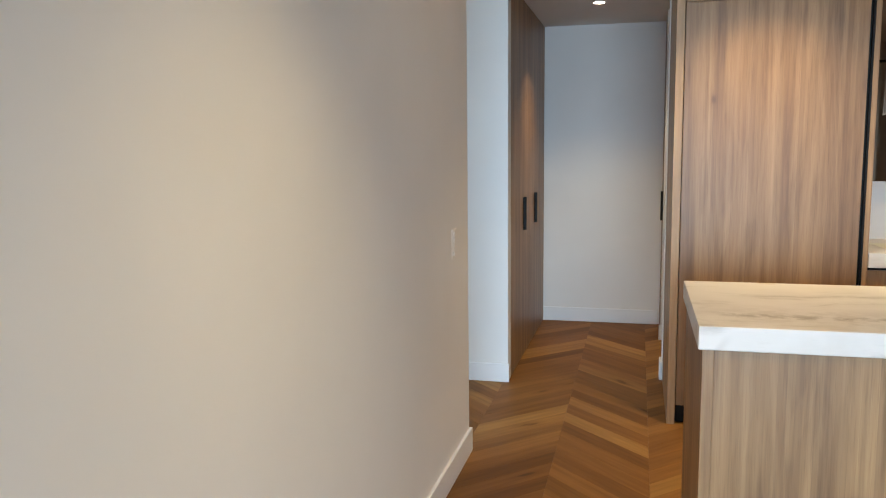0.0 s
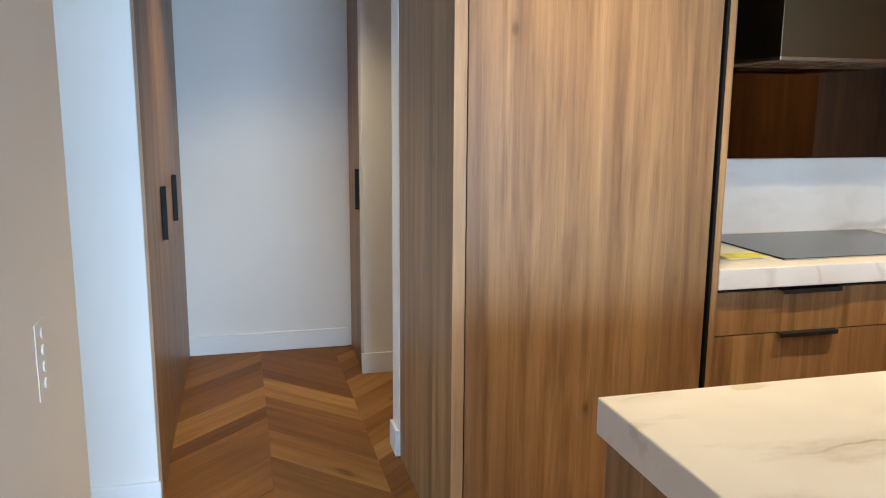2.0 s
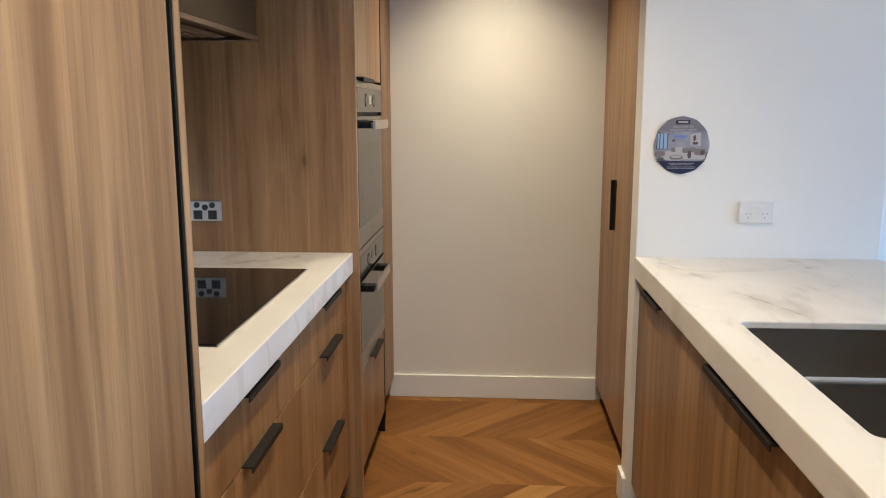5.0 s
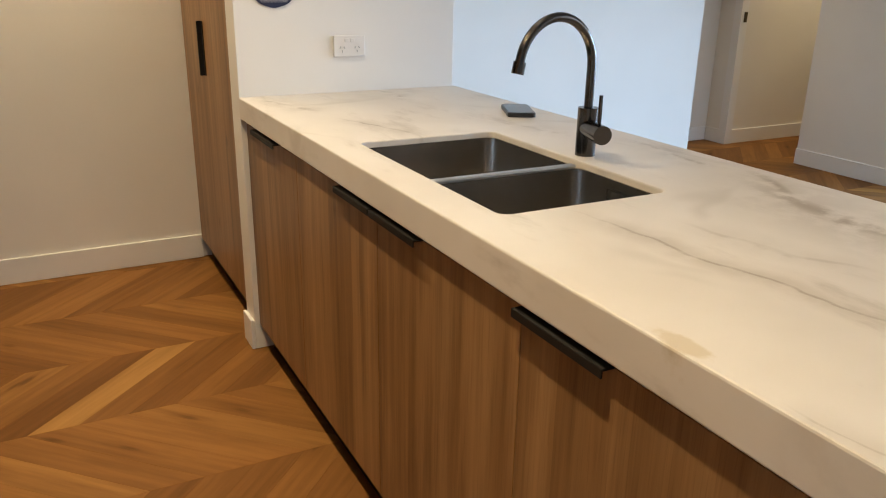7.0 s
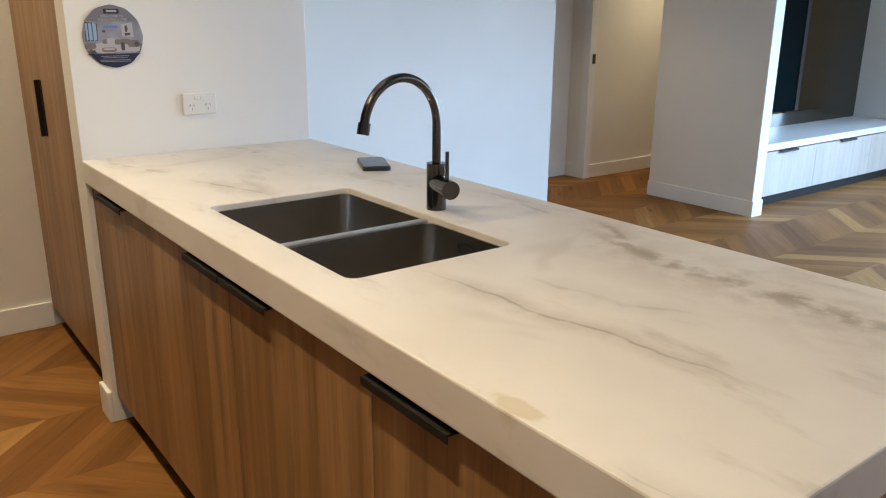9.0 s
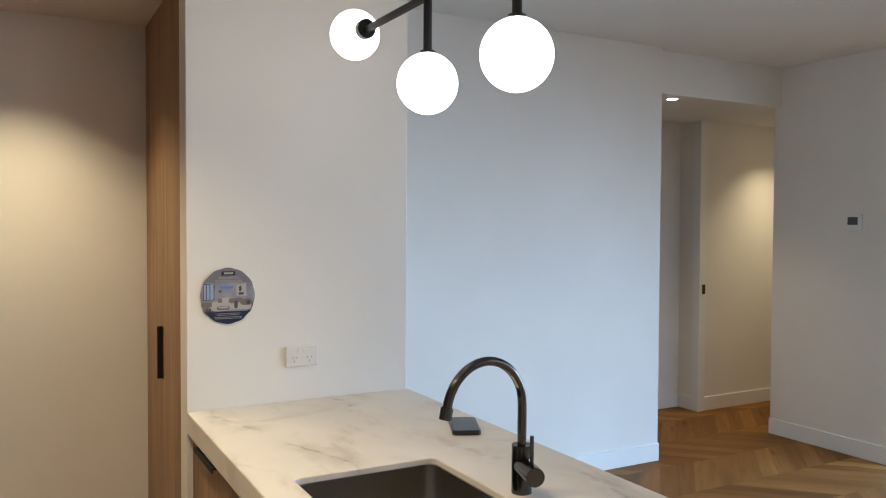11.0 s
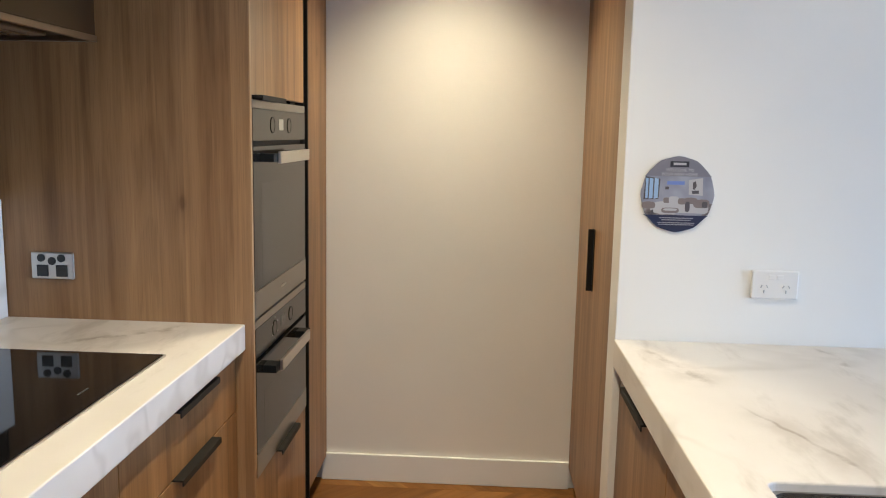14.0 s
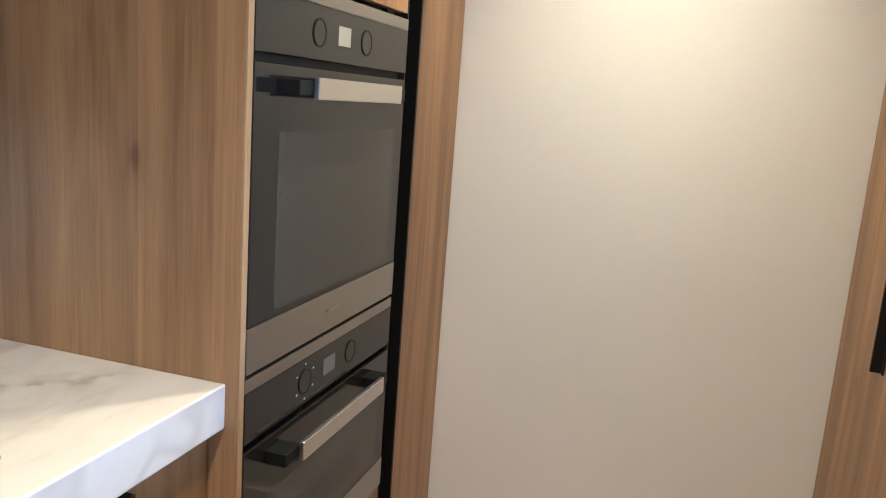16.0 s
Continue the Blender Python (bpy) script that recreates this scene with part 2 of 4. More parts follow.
    blot = fade(m, calc(m, "MULTIPLY_ADD", small.outputs["Fac"], 0.11, d.outputs["Value"]), 0.088, 0.112, 0.62, 0.0)
    c = mix(m, blot, c, (0.53, 0.43, 0.27))
    link(m, mix(m, 0.9, c, soft, "MULTIPLY"), bsdf(m).inputs["Base Color"])
    return m


def metal(name, base, rough, brushed=0.0):
    m = material(name, base, rough, 1.0)
    if brushed:
        v = coords(m, (1, 1, 60))
        n = node(m, "ShaderNodeTexNoise", Scale=9.0, Detail=3.0)
        link(m, v, n.inputs["Vector"])
        bump(m, n.outputs["Fac"], brushed, 0.0005)
    return m


def oak(name):
    """Smoked oak planks: grain along the plank's own x, each piece of its own tone."""
    m = material(name, (0.22, 0.12, 0.055), 0.52)
    bsdf(m).inputs["Specular IOR Level"].default_value = 0.12
    v = coords(m, (0.07, 1, 1))
    oi = node(m, "ShaderNodeObjectInfo")
    geo = node(m, "ShaderNodeNewGeometry")
    pick = node(m, "ShaderNodeMath")
    pick.operation = "ADD"
    link(m, oi.outputs["Random"], pick.inputs[0])
    link(m, geo.outputs["Random Per Island"], pick.inputs[1])
    frac = node(m, "ShaderNodeMath")
    frac.operation = "FRACT"
    link(m, pick.outputs["Value"], frac.inputs[0])
    tone = ramp(m, frac.outputs["Value"], [(0.0, (0.145, 0.060, 0.016)), (0.15, (0.183, 0.079, 0.022)), (0.55, (0.222, 0.100, 0.028)), (0.82, (0.262, 0.121, 0.035)), (0.91, (0.32, 0.160, 0.048)), (1.0, (0.37, 0.195, 0.060))])
    grain = node(m, "ShaderNodeTexNoise", Scale=38.0, Detail=6.0, Roughness=0.62)
    link(m, v, grain.inputs["Vector"])
    fine = ramp(m, grain.outputs["Fac"], [(0.30, (0.72, 0.68, 0.64)), (0.62, (1.06, 1.05, 1.03))])
    figure = node(m, "ShaderNodeTexNoise", Scale=7.0, Detail=3.0)
    link(m, v, figure.inputs["Vector"])
    fig = ramp(m, figure.outputs["Fac"], [(0.3, (0.74, 0.71, 0.67)), (0.5, (0.98, 0.97, 0.96)), (0.7, (1.14, 1.14, 1.12))])
    c = mix(m, 0.8, tone, fine, "MULTIPLY")
    cell = node(m, "ShaderNodeTexVoronoi", Scale=1.0)
    link(m, coords(m, (2.1, 7.0, 7.0)), cell.inputs["Vector"])
    knot = ramp(m, calc(m, "MULTIPLY_ADD", grain.outputs["Fac"], 0.12, cell.outputs["Distance"]), [(0.11, (0.42, 0.36, 0.30)), (0.17, (0.86, 0.83, 0.80)), (0.30, (1.0, 1.0, 1.0))])
    c = mix(m, 0.8, c, knot, "MULTIPLY")
    link(m, mix(m, 0.8, c, fig, "MULTIPLY"), bsdf(m).inputs["Base Color"])
    bump(m, grain.outputs["Fac"], 0.2, 0.0008)
    return m


M_WALL = paint("wall_paint", (0.80, 0.77, 0.72))
M_CEIL = paint("ceiling_paint", (0.80, 0.78, 0.75), 0.7)
M_TRIM = paint("trim_gloss", (0.82, 0.81, 0.79), 0.3)
M_WOOD = wood("walnut_laminate", (0.230, 0.121, 0.050), (0.328, 0.184, 0.080), (0.397, 0.234, 0.108))
M_EDGE = wood("edge_strip", (0.36, 0.215, 0.10), (0.43, 0.265, 0.13), (0.48, 0.305, 0.155), 0.45)
M_PALE = wood("pale_laminate", (0.50, 0.46, 0.41), (0.53, 0.49, 0.44), (0.55, 0.51, 0.46), 0.5, "z", 0.25)
M_BROWN = wood("brown_laminate", (0.06, 0.022, 0.012), (0.070, 0.027, 0.015), (0.085, 0.034, 0.020), 0.6, "z", 0.3)
M_STONE = stone("marble_stone")
M_OAK = oak("smoked_oak")
M_BLACK = material("black_powdercoat", (0.012, 0.011, 0.010), 0.55)
M_KICK = material("black_kick", (0.008, 0.008, 0.008), 0.5)
M_SUB = material("floor_bed", (0.13, 0.062, 0.02), 0.8)
M_GLASS = material("black_glass", (0.006, 0.006, 0.007), 0.04)
M_OVEN = material("oven_glass", (0.012, 0.011, 0.010), 0.10)
M_OVENWIN = material("oven_window", (0.034, 0.032, 0.028), 0.18)
M_SMOKED = metal("smoked_mirror", (0.105, 0.078, 0.058), 0.03)
M_BRONZE = metal("bronze_hood", (0.100, 0.077, 0.050), 0.34, 0.05)
M_TINT = metal("olive_mirror", (0.115, 0.111, 0.098), 0.03)
M_RIM = metal("bronze_rim", (0.30, 0.25, 0.19), 0.28)
M_STEEL = metal("brushed_steel", (0.58, 0.56, 0.53), 0.30, 0.1)
M_BAND = metal("oven_steel", (0.33, 0.31, 0.28), 0.34, 0.1)
M_SINK = metal("sink_steel", (0.42, 0.395, 0.365), 0.26)
M_GUN = metal("gunmetal", (0.085, 0.079, 0.075), 0.22)
M_PLASTIC = material("white_plastic", (0.82, 0.82, 0.80), 0.25)
M_DARKPLASTIC = material("dark_plastic", (0.015, 0.015, 0.016), 0.3)
M_PLATE = material("plate_plastic", (0.75, 0.72, 0.68), 0.4)
M_SCREEN = material("lcd_screen", (0.10, 0.11, 0.11), 0.2)
M_DISPLAY = material("display_lit", (0.40, 0.41, 0.37), 0.3)


for flat_one, spec in ((M_BROWN, 0.04), (M_BLACK, 0.25), (M_OVEN, 0.32), (M_OVENWIN, 0.42), (M_KICK, 0.15)):
    bsdf(flat_one).inputs["Specular IOR Level"].default_value = spec
# colour of a window's reflection in the niche mirror, painted, nearly without gloss
M_TEAL = material("mirrored_dark_window", (0.002, 0.0065, 0.008), 0.5)
bsdf(M_TEAL).inputs["Specular IOR Level"].default_value = 0.01
M_SLOT = material("grey_slot", (0.42, 0.42, 0.40), 0.5)


def glow(name, colour, strength):
    m = material(name, colour, 0.4)
    bsdf(m).inputs["Emission Color"].default_value = (*colour, 1)
    bsdf(m).inputs["Emission Strength"].default_value = strength
    return m


M_LAMP = glow("lamp_diffuser", (1.0, 0.86, 0.68), 14.0)
M_GLOBE = glow("opal_globe", (1.0, 0.93, 0.82), 5.0)


# ---- building helpers ----
def add_box(bm, x0, x1, y0, y1, z0, z1, bevel=0.0, segments=2):
    sx, sy, sz = abs(x1 - x0), abs(y1 - y0), abs(z1 - z0)
    made = bmesh.ops.create_cube(bm, size=1.0, matrix=Matrix.Translation(((x0 + x1) / 2, (y0 + y1) / 2, (z0 + z1) / 2)) @ Matrix.Diagonal((sx, sy, sz, 1)))
    if bevel:
        verts = set(made["verts"])
        edges = [e for e in bm.edges if e.verts[0] in verts and e.verts[1] in verts]
        bmesh.ops.bevel(bm, geom=edges, offset=min(bevel, 0.45 * min(sx, sy, sz)), segments=segments, profile=0.5, affect="EDGES")
    return bm


def add_rod(bm, a, b, r, sides=20, r2=None):
    a, b = Vector(a), Vector(b)
    m = Matrix.Translation((a + b) / 2) @ (b - a).to_track_quat("Z", "Y").to_matrix().to_4x4()
    bmesh.ops.create_cone(bm, cap_ends=True, segments=sides, radius1=r, radius2=r if r2 is None else r2, depth=(b - a).length, matrix=m)
    return bm


def thing(name, x, y, z, label, category, group=""):
    return tagged(pose_at(new(name), x, y, z), label, category, group)


def pose_at(ob, x, y, z):
    ob.location = (x, y, z)
    return ob


def part(name, bm, mat, parent=None, label="", smooth=False):
    """One mesh, given in world metres, under its thing or part."""
    mesh = bpy.data.meshes.new(name)
    bmesh.ops.recalc_face_normals(bm, faces=bm.faces)
    bm.to_mesh(mesh)
    bm.free()
    mesh.materials.append(mat)
    if smooth:
        mesh.shade_smooth()
        mesh.set_sharp_from_angle(angle=radians(40))
    ob = new(name, mesh)
    if parent:
        ob.parent = parent
        root = parent.parent or parent
        ob.matrix_parent_inverse = Matrix.Translation(-root.location) if parent is root else Matrix()
    if label:
        ob["label"] = label
    return ob


def box(name, x0, x1, y0, y1, z0, z1, mat, parent=None, bevel=0.0015, label=""):
    return part(name, add_box(bmesh.new(), x0, x1, y0, y1, z0, z1, bevel), mat, parent, label)


def rod(name, a, b, r, mat, parent=None, label="", sides=20, r2=None):
    return part(name, add_rod(bmesh.new(), a, b, r, sides, r2), mat, parent, label, True)


def structure(ob, label, category):
    return tagged(ob, label, category, kind="structure")


# ---- shell of the place ----


def wall(name, x0, x1, y0, y1, z0=0.0, z1=H2 + 0.1, label="plain off-white painted plaster wall"):
    return structure(box(name, x0, x1, y0, y1, z0, z1, M_WALL, None, 0.003), label, "wall")


wall("wall_west", -0.79, -0.648, 1.7, 5.08, label="long warm off-white painted plaster wall")
wall("wall_nib", -3.2, -0.648, 6.235, 6.335, label="white painted wall end beside the hall cupboard")
wall("wall_north", -3.2, 3.8, 8.08, 8.2, label="off-white painted wall closing the hall")
wall("wall_hall_right", 0.295, 3.8, 7.543, 7.64, label="white painted wall end in the hall")
wall("wall_hall_stub", 0.275, 0.40, 6.468, 6.60, label="white painted wall stub behind the fridge cabinet")
wall("wall_kitchen_back", 0.40, 3.8, 6.345, 6.60, label="painted wall behind the kitchen joinery")
wall("wall_kitchen_end", 3.699, 3.815, 3.9, 6.345, label="warm white painted end wall of the kitchen aisle")
wall("wall_island_end", 2.612, 2.722, 3.892, 4.692, label="white painted wall end that the stone bench runs into")
wall("wall_cupboard_back", 2.722, 3.699, 3.892, 3.99, label="white painted wall behind the tall cupboard")
wall("wall_living_east", 3.78, 3.9, 1.48, 3.892, label="large white painted wall washed with blue daylight")
wall("wall_opening_head", 3.84, 3.9, 0.235, 1.48, H1, H2 + 0.1, label="painted wall above the passage opening")
wall("wall_pier", 2.985, 3.9, 0.125, 0.238, label="white painted wall end beside the passage")
wall("wall_living_recess", 3.62, 3.9, -3.72, 0.125, label="painted wall behind the built-in bench")
wall("wall_passage_a", 4.86, 5.0, 0.2, 3.9, label="painted passage wall")
wall("wall_passage_b", 4.645, 5.0, -3.72, 0.2, label="warm lit painted passage wall")
wall("wall_passage_north", 3.9, 4.86, 3.8, 3.9, label="painted passage wall")
wall("wall_passage_south", 3.9, 4.645, -3.72, -3.6, label="painted passage wall")
wall("wall_corridor_end", -3.32, -3.2, 6.2, 8.2, label="painted corridor wall")
wall("wall_corridor_head", -3.32, -3.2, 3.5, 6.2, 2.4, label="painted wall above the corridor window")
wall("wall_corridor_south", -3.2, -0.79, 3.5, 3.62, label="painted corridor wall")
wall("wall_hall_far", 3.8, 3.92, 6.345, 8.2, label="painted wall at the end of the side passage")
# the window walls, out of view
wall("wall_south_left", -0.79, -0.5, -3.72, -3.6)
wall("wall_south_right", 2.2, 3.62, -3.72, -3.6)
wall("wall_south_head", -0.5, 2.2, -3.72, -3.6, 2.5)
wall("wall_window_head", -0.79, -0.65, -3.6, 1.7, 2.5)


def window(name, x0, x1, y0, y1):
    """A black framed, full-height window along x or y."""
    w = structure(pose_at(new(name), (x0 + x1) / 2, (y0 + y1) / 2, 0), "full-height window in a black metal frame", "window")
    along_x = x1 - x0 > y1 - y0
    n = 3
    for k in range(n + 1):
        f = k / n
        if along_x:
            cx = x0 + 0.03 + (x1 - x0 - 0.06) * f
            box("window_frame", cx - 0.03, cx + 0.03, y0, y1, 0.0, 2.5, M_BLACK, w)
        else:
            cy = y0 + 0.03 + (y1 - y0 - 0.06) * f
            box("window_frame", x0, x1, cy - 0.03, cy + 0.03, 0.0, 2.5, M_BLACK, w)
    return w


window("window_1", -0.5, 2.2, -3.69, -3.63)
window("window_2", -0.76, -0.70, -3.6, 1.7)
window("window_3", -3.29, -3.23, 3.62, 6.2)

structure(box("ceiling", -3.4, 5.1, 3.89, 8.3, H1, H2 + 0.04, M_CEIL, None, 0.003), "white painted kitchen ceiling with recessed downlights", "ceiling")
structure(box("ceiling_living", -0.8, 3.9, -3.8, 3.89, H2, H2 + 0.04, M_CEIL, None, 0.003), "higher white painted living room ceiling", "ceiling")
structure(box("ceiling_passage", 3.9, 5.1, -3.8, 3.89, H1, H2 + 0.04, M_CEIL, None, 0.003), "white painted passage ceiling", "ceiling")


def skirting(name, x0, x1, y0, y1):
    return structure(box(name, x0, x1, y0, y1, 0.0, 0.115, M_TRIM, None, 0.003), "white gloss square skirting board", "skirting")


S = 0.014
skirting("baseboard_west", -0.648, -0.648 + S, 1.7, 5.08 + S)
skirting("baseboard_west_end", -0.79, -0.648, 5.08, 5.08 + S)
skirting("baseboard_nib", -3.2, -0.641, 6.235 - S, 6.235)
skirting("baseboard_north", -0.65, 0.28, 8.08 - S, 8.08)
skirting("baseboard_hall_right", 0.295 - S, 1.6, 7.543 - S, 7.543)
skirting("baseboard_hall_stub", 0.275 - S, 0.275, 6.468, 6.60)
skirting("baseboard_kitchen_end", 3.699 - S, 3.699, 4.66, 5.68)
skirting("baseboard_island_end", 2.612, 2.722, 4.692, 4.692 + S)
skirting("baseboard_living_east", 3.78 - S, 3.78, 1.48, 3.892)
skirting("baseboard_pier", 2.985 - S, 3.9, 0.238, 0.238 + S)
skirting("baseboard_pier_end", 2.985 - S, 2.985, 0.125, 0.238)
skirting("baseboard_passage_a", 4.86 - S, 4.86, 0.2 + S, 3.8)
skirting("baseboard_passage_c", 4.70, 4.86 - S, 0.2, 0.2 + S)
skirting("baseboard_passage_b", 4.645 - S, 4.645, -3.6, 0.14)
structure(box("trim_passage", 4.625, 4.70, 0.14, 0.216, 0.0, H1, M_TRIM), "white painted door lining at the passage corner", "trim")

# ---- floor ----
floor = structure(box("floor", -3.4, 5.1, -3.8, 8.3, -0.12, -0.006, M_SUB, None, 0.0), "smoked oak floor of chevron planks", "floor")
BAND, STEP = 0.4315, 0.143
X_APEX = -0.246


def plank_mesh(rising):
    """One chevron plank, its long edges at 45 degrees, with eased edges; its grain runs along local x."""
    bm = bmesh.new()
    s = 1 if rising else -1
    g, e, w = 0.0002, 0.0006, BAND
    rings = []
    for inset, z in ((0.0, -0.006), (0.0, -0.0005), (e, 0.0)):
        i = inset + g
        corners = [(-w / 2 + i, -s * (w / 2 - i) + i), (w / 2 - i, s * (w / 2 - i) + i), (w / 2 - i, s * (w / 2 - i) + STEP - i), (-w / 2 + i, -s * (w / 2 - i) + STEP - i)]
        rings.append([bm.verts.new((x, y, z)) for x, y in corners])
    for a, b in zip(rings, rings[1:]):
        for k in range(4):
            bm.faces.new((a[k], a[(k + 1) % 4], b[(k + 1) % 4], b[k]))
    bm.faces.new(rings[-1])
    bmesh.ops.recalc_face_normals(bm, faces=bm.faces)
    # turn so that the grain follows local x
    bmesh.ops.rotate(bm, verts=bm.verts, cent=(0, 0, 0), matrix=Matrix.Rotation(-s * radians(45), 3, "Z"))
    mesh = bpy.data.meshes.new("plank")
    bm.to_mesh(mesh)
    bm.free()
    mesh.materials.append(M_OAK)
    return mesh


PLANKS = {True: plank_mesh(True), False: plank_mesh(False)}
rest = {True: [], False: []}
near = 0
for band in range(-8, 13):
    xc = X_APEX + (band + 0.5) * BAND
    rising = band % 2 != 0
    for k in range(-28, 60):
        y = k * STEP - BAND / 2 + 0.02
        if not (-3.4 < xc < 5.1 and -3.75 < y < 8.2):
            continue
        close = (-0.75 < xc < 0.45 and 4.3 < y < 8.0) or (0.45 < xc < 3.7 and 4.5 < y < 5.75)
        if close and near < 300:
            p = new("plank", PLANKS[rising])
            p.parent = floor
            p.location = (xc, y, 0)
            p.rotation_euler = (0, 0, radians(45 if rising else -45))
            near += 1
        else:
            rest[rising].append((xc, y))
for rising, places in rest.items():
    back = Matrix.Rotation(radians(-45 if rising else 45), 3, "Z")
    local = [v.co.copy() for v in PLANKS[rising].vertices]
    polys = [tuple(f.vertices) for f in PLANKS[rising].polygons]
    verts, faces = [], []
    for x, y in places:
        n = len(verts)
        at = back @ Vector((x, y, 0))
        verts += [tuple(v + at) for v in local]
        faces += [tuple(i + n for i in f) for f in polys]
    mesh = bpy.data.meshes.new("planks")
    mesh.from_pydata(verts, [], faces)
    mesh.materials.append(M_OAK)
    far_planks = new("planks", mesh)
    far_planks.parent = floor
    far_planks.rotation_euler = (0, 0, radians(45 if rising else -45))
    far_planks["kind"] = "stuff"


# ---- kitchen joinery ----
def lip_pull(x0, x1, face_y, z, parent, out=-1, name="handle"):
    """A black folded edge pull that hooks over a front's top edge; out is the way that it stands out along y."""
    bm = bmesh.new()
    y1 = face_y + out * 0.020
    add_box(bm, x0, x1, min(face_y - out * 0.010, y1), max(face_y - out * 0.010, y1), z - 0.002, z + 0.0025, 0.001)
    add_box(bm, x0, x1, min(y1, y1 + out * 0.003), max(y1, y1 + out * 0.003), z - 0.0125, z + 0.0025, 0.001)
    return part(name, bm, M_BLACK, parent, "black folded metal edge pull")


def slot_pull(face, a0, a1, z0, z1, parent, axis="y", out=1):
    """A black vertical pull: a slim plate on the door with a folded lip that stands out."""
    bm = bmesh.new()
    for lo, hi, d in ((a0, a1, 0.003), ((a0 + a1) / 2 - 0.004, (a0 + a1) / 2 + 0.004, 0.021)):
        f0, f1 = sorted((face, face + out * d))
        if axis == "y":
            add_box(bm, lo, hi, f0, f1, z0, z1, 0.001)
        else:
            add_box(bm, f0, f1, lo, hi, z0, z1, 0.001)
    return part("handle", bm, M_BLACK, parent, "black vertical metal pull")


FY = 5.667   # front plane of the tall units on the hob side
OY = 5.645   # front plane of the oven tower

# fridge cabinet
fridge = thing("fridge_cabinet", 0.72, 6.0, 0, "full-height walnut laminate cabinet around an integrated fridge", "cabinet")
box("side_panel", 0.280, 0.3195, FY, 6.466, 0.0, H1, M_WOOD, fridge, 0.001)
box("edge_strip", 0.280, 0.3195, FY - 0.003, FY, 0.0, H1, M_EDGE, fridge, 0.0008, "light walnut edge strip")
box("door", 0.3235, 1.146, FY, FY + 0.02, 0.104, 2.136, M_WOOD, fridge, 0.0012)
box("top_door", 0.3235, 1.146, FY, FY + 0.02, 2.1395, 2.412, M_WOOD, fridge, 0.0012)
box("finger_channel", 1.146, 1.168, FY + 0.018, FY + 0.05, 0.0, H1, M_KICK, fridge, 0.0008, "black finger pull channel")
box("channel_liner", 1.158, 1.1675, FY - 0.0005, FY + 0.05, 0.0, H1, M_KICK, fridge, 0.0006, "black channel lining")
box("body", 0.3235, 1.168, FY + 0.05, 6.345, 0.10, H1, M_WOOD, fridge, 0.001)
box("end_panel", 1.168, 1.192, FY - 0.002, 6.345, 0.0, H1, M_WOOD, fridge, 0.001)
box("kickboard", 0.3235, 1.168, FY + 0.045, FY + 0.06, 0.0, 0.10, M_KICK, fridge, 0.0008, "black recessed kickboard")

# drawer units under the hob bench
DY = 5.690


def drawer_unit(x0, x1, h0, h1, label):
    u = thing("drawer_unit", (x0 + x1) / 2, 6.0, 0, label, "cabinet", "drawer units under the hob bench")
    box("carcass", x0, x1, DY + 0.02, 6.30, 0.095, 0.848, M_KICK, u, 0.001, "dark cabinet carcass")
    box("kickboard", x0, x1, DY + 0.055, DY + 0.07, 0.0, 0.095, M_KICK, u, 0.0008, "black recessed kickboard")
    for z0, z1 in ((0.6835, 0.8335), (0.384, 0.6795), (0.098, 0.3795)):
        d = box("drawer_front", x0 + 0.0015, x1 - 0.0015, DY, DY + 0.019, z0, z1, M_WOOD, u, 0.001)
        lip_pull(h0, h1, DY, z1 + 0.001, d)
    return u


drawer_unit(1.193, 1.952, 1.452, 1.688, "walnut laminate three-drawer unit with black edge pulls")
drawer_unit(1.952, 2.632, 2.195, 2.442, "narrower walnut laminate three-drawer unit with black edge pulls")


def slab(bm, outer, hole, z0, z1, bevel):
    """A slab with a hole: the outlines are closed lists of (x, y)."""
    edges = []
    for loop in [outer] + ([hole] if hole else []):
        vs = [bm.verts.new((x, y, z1)) for x, y in loop]
        edges += [bm.edges.new((vs[k], vs[(k + 1) % len(vs)])) for k in range(len(vs))]
    bmesh.ops.triangle_fill(bm, use_beauty=True, use_dissolve=True, edges=edges)
    ret = bmesh.ops.extrude_face_region(bm, geom=bm.faces[:])
    down = [v for v in ret["geom"] if isinstance(v, bmesh.types.BMVert)]
    bmesh.ops.translate(bm, verts=down, vec=(0, 0, z0 - z1))
    bmesh.ops.recalc_face_normals(bm, faces=bm.faces)
    sharp = [e for e in bm.edges if len(e.link_faces) == 2 and e.calc_face_angle() > 0.6]
    bmesh.ops.bevel(bm, geom=sharp, offset=bevel, segments=2, profile=0.5, affect="EDGES")
    return bm


def round_rect(x0, x1, y0, y1, r, n=6):
    pts = []
    for cx, cy, a0 in ((x1 - r, y1 - r, 0), (x0 + r, y1 - r, 90), (x0 + r, y0 + r, 180), (x1 - r, y0 + r, 270)):
        for k in range(n + 1):
            a = radians(a0 + 90 * k / n)
            pts.append((cx + r * math.cos(a), cy + r * math.sin(a)))
    return pts


tagged(part("hob_benchtop", add_box(bmesh.new(), 1.194, 2.637, 5.664, 6.322, 0.849, 0.92, 0.003), M_STONE), "thick white marble-look stone benchtop with grey veins", "benchtop")
tagged(box("splashback", 1.194, 2.633, 6.312, 6.330, 0.9205, 1.238, M_STONE, None, 0.0015), "low white veined stone splashback behind the hob", "splashback")
tagged(box("smoked_mirror", 1.194, 2.633, 6.332, 6.340, 1.2385, 2.412, M_SMOKED, None, 0.001), "dark smoked mirror panel above the stone splashback", "mirror")

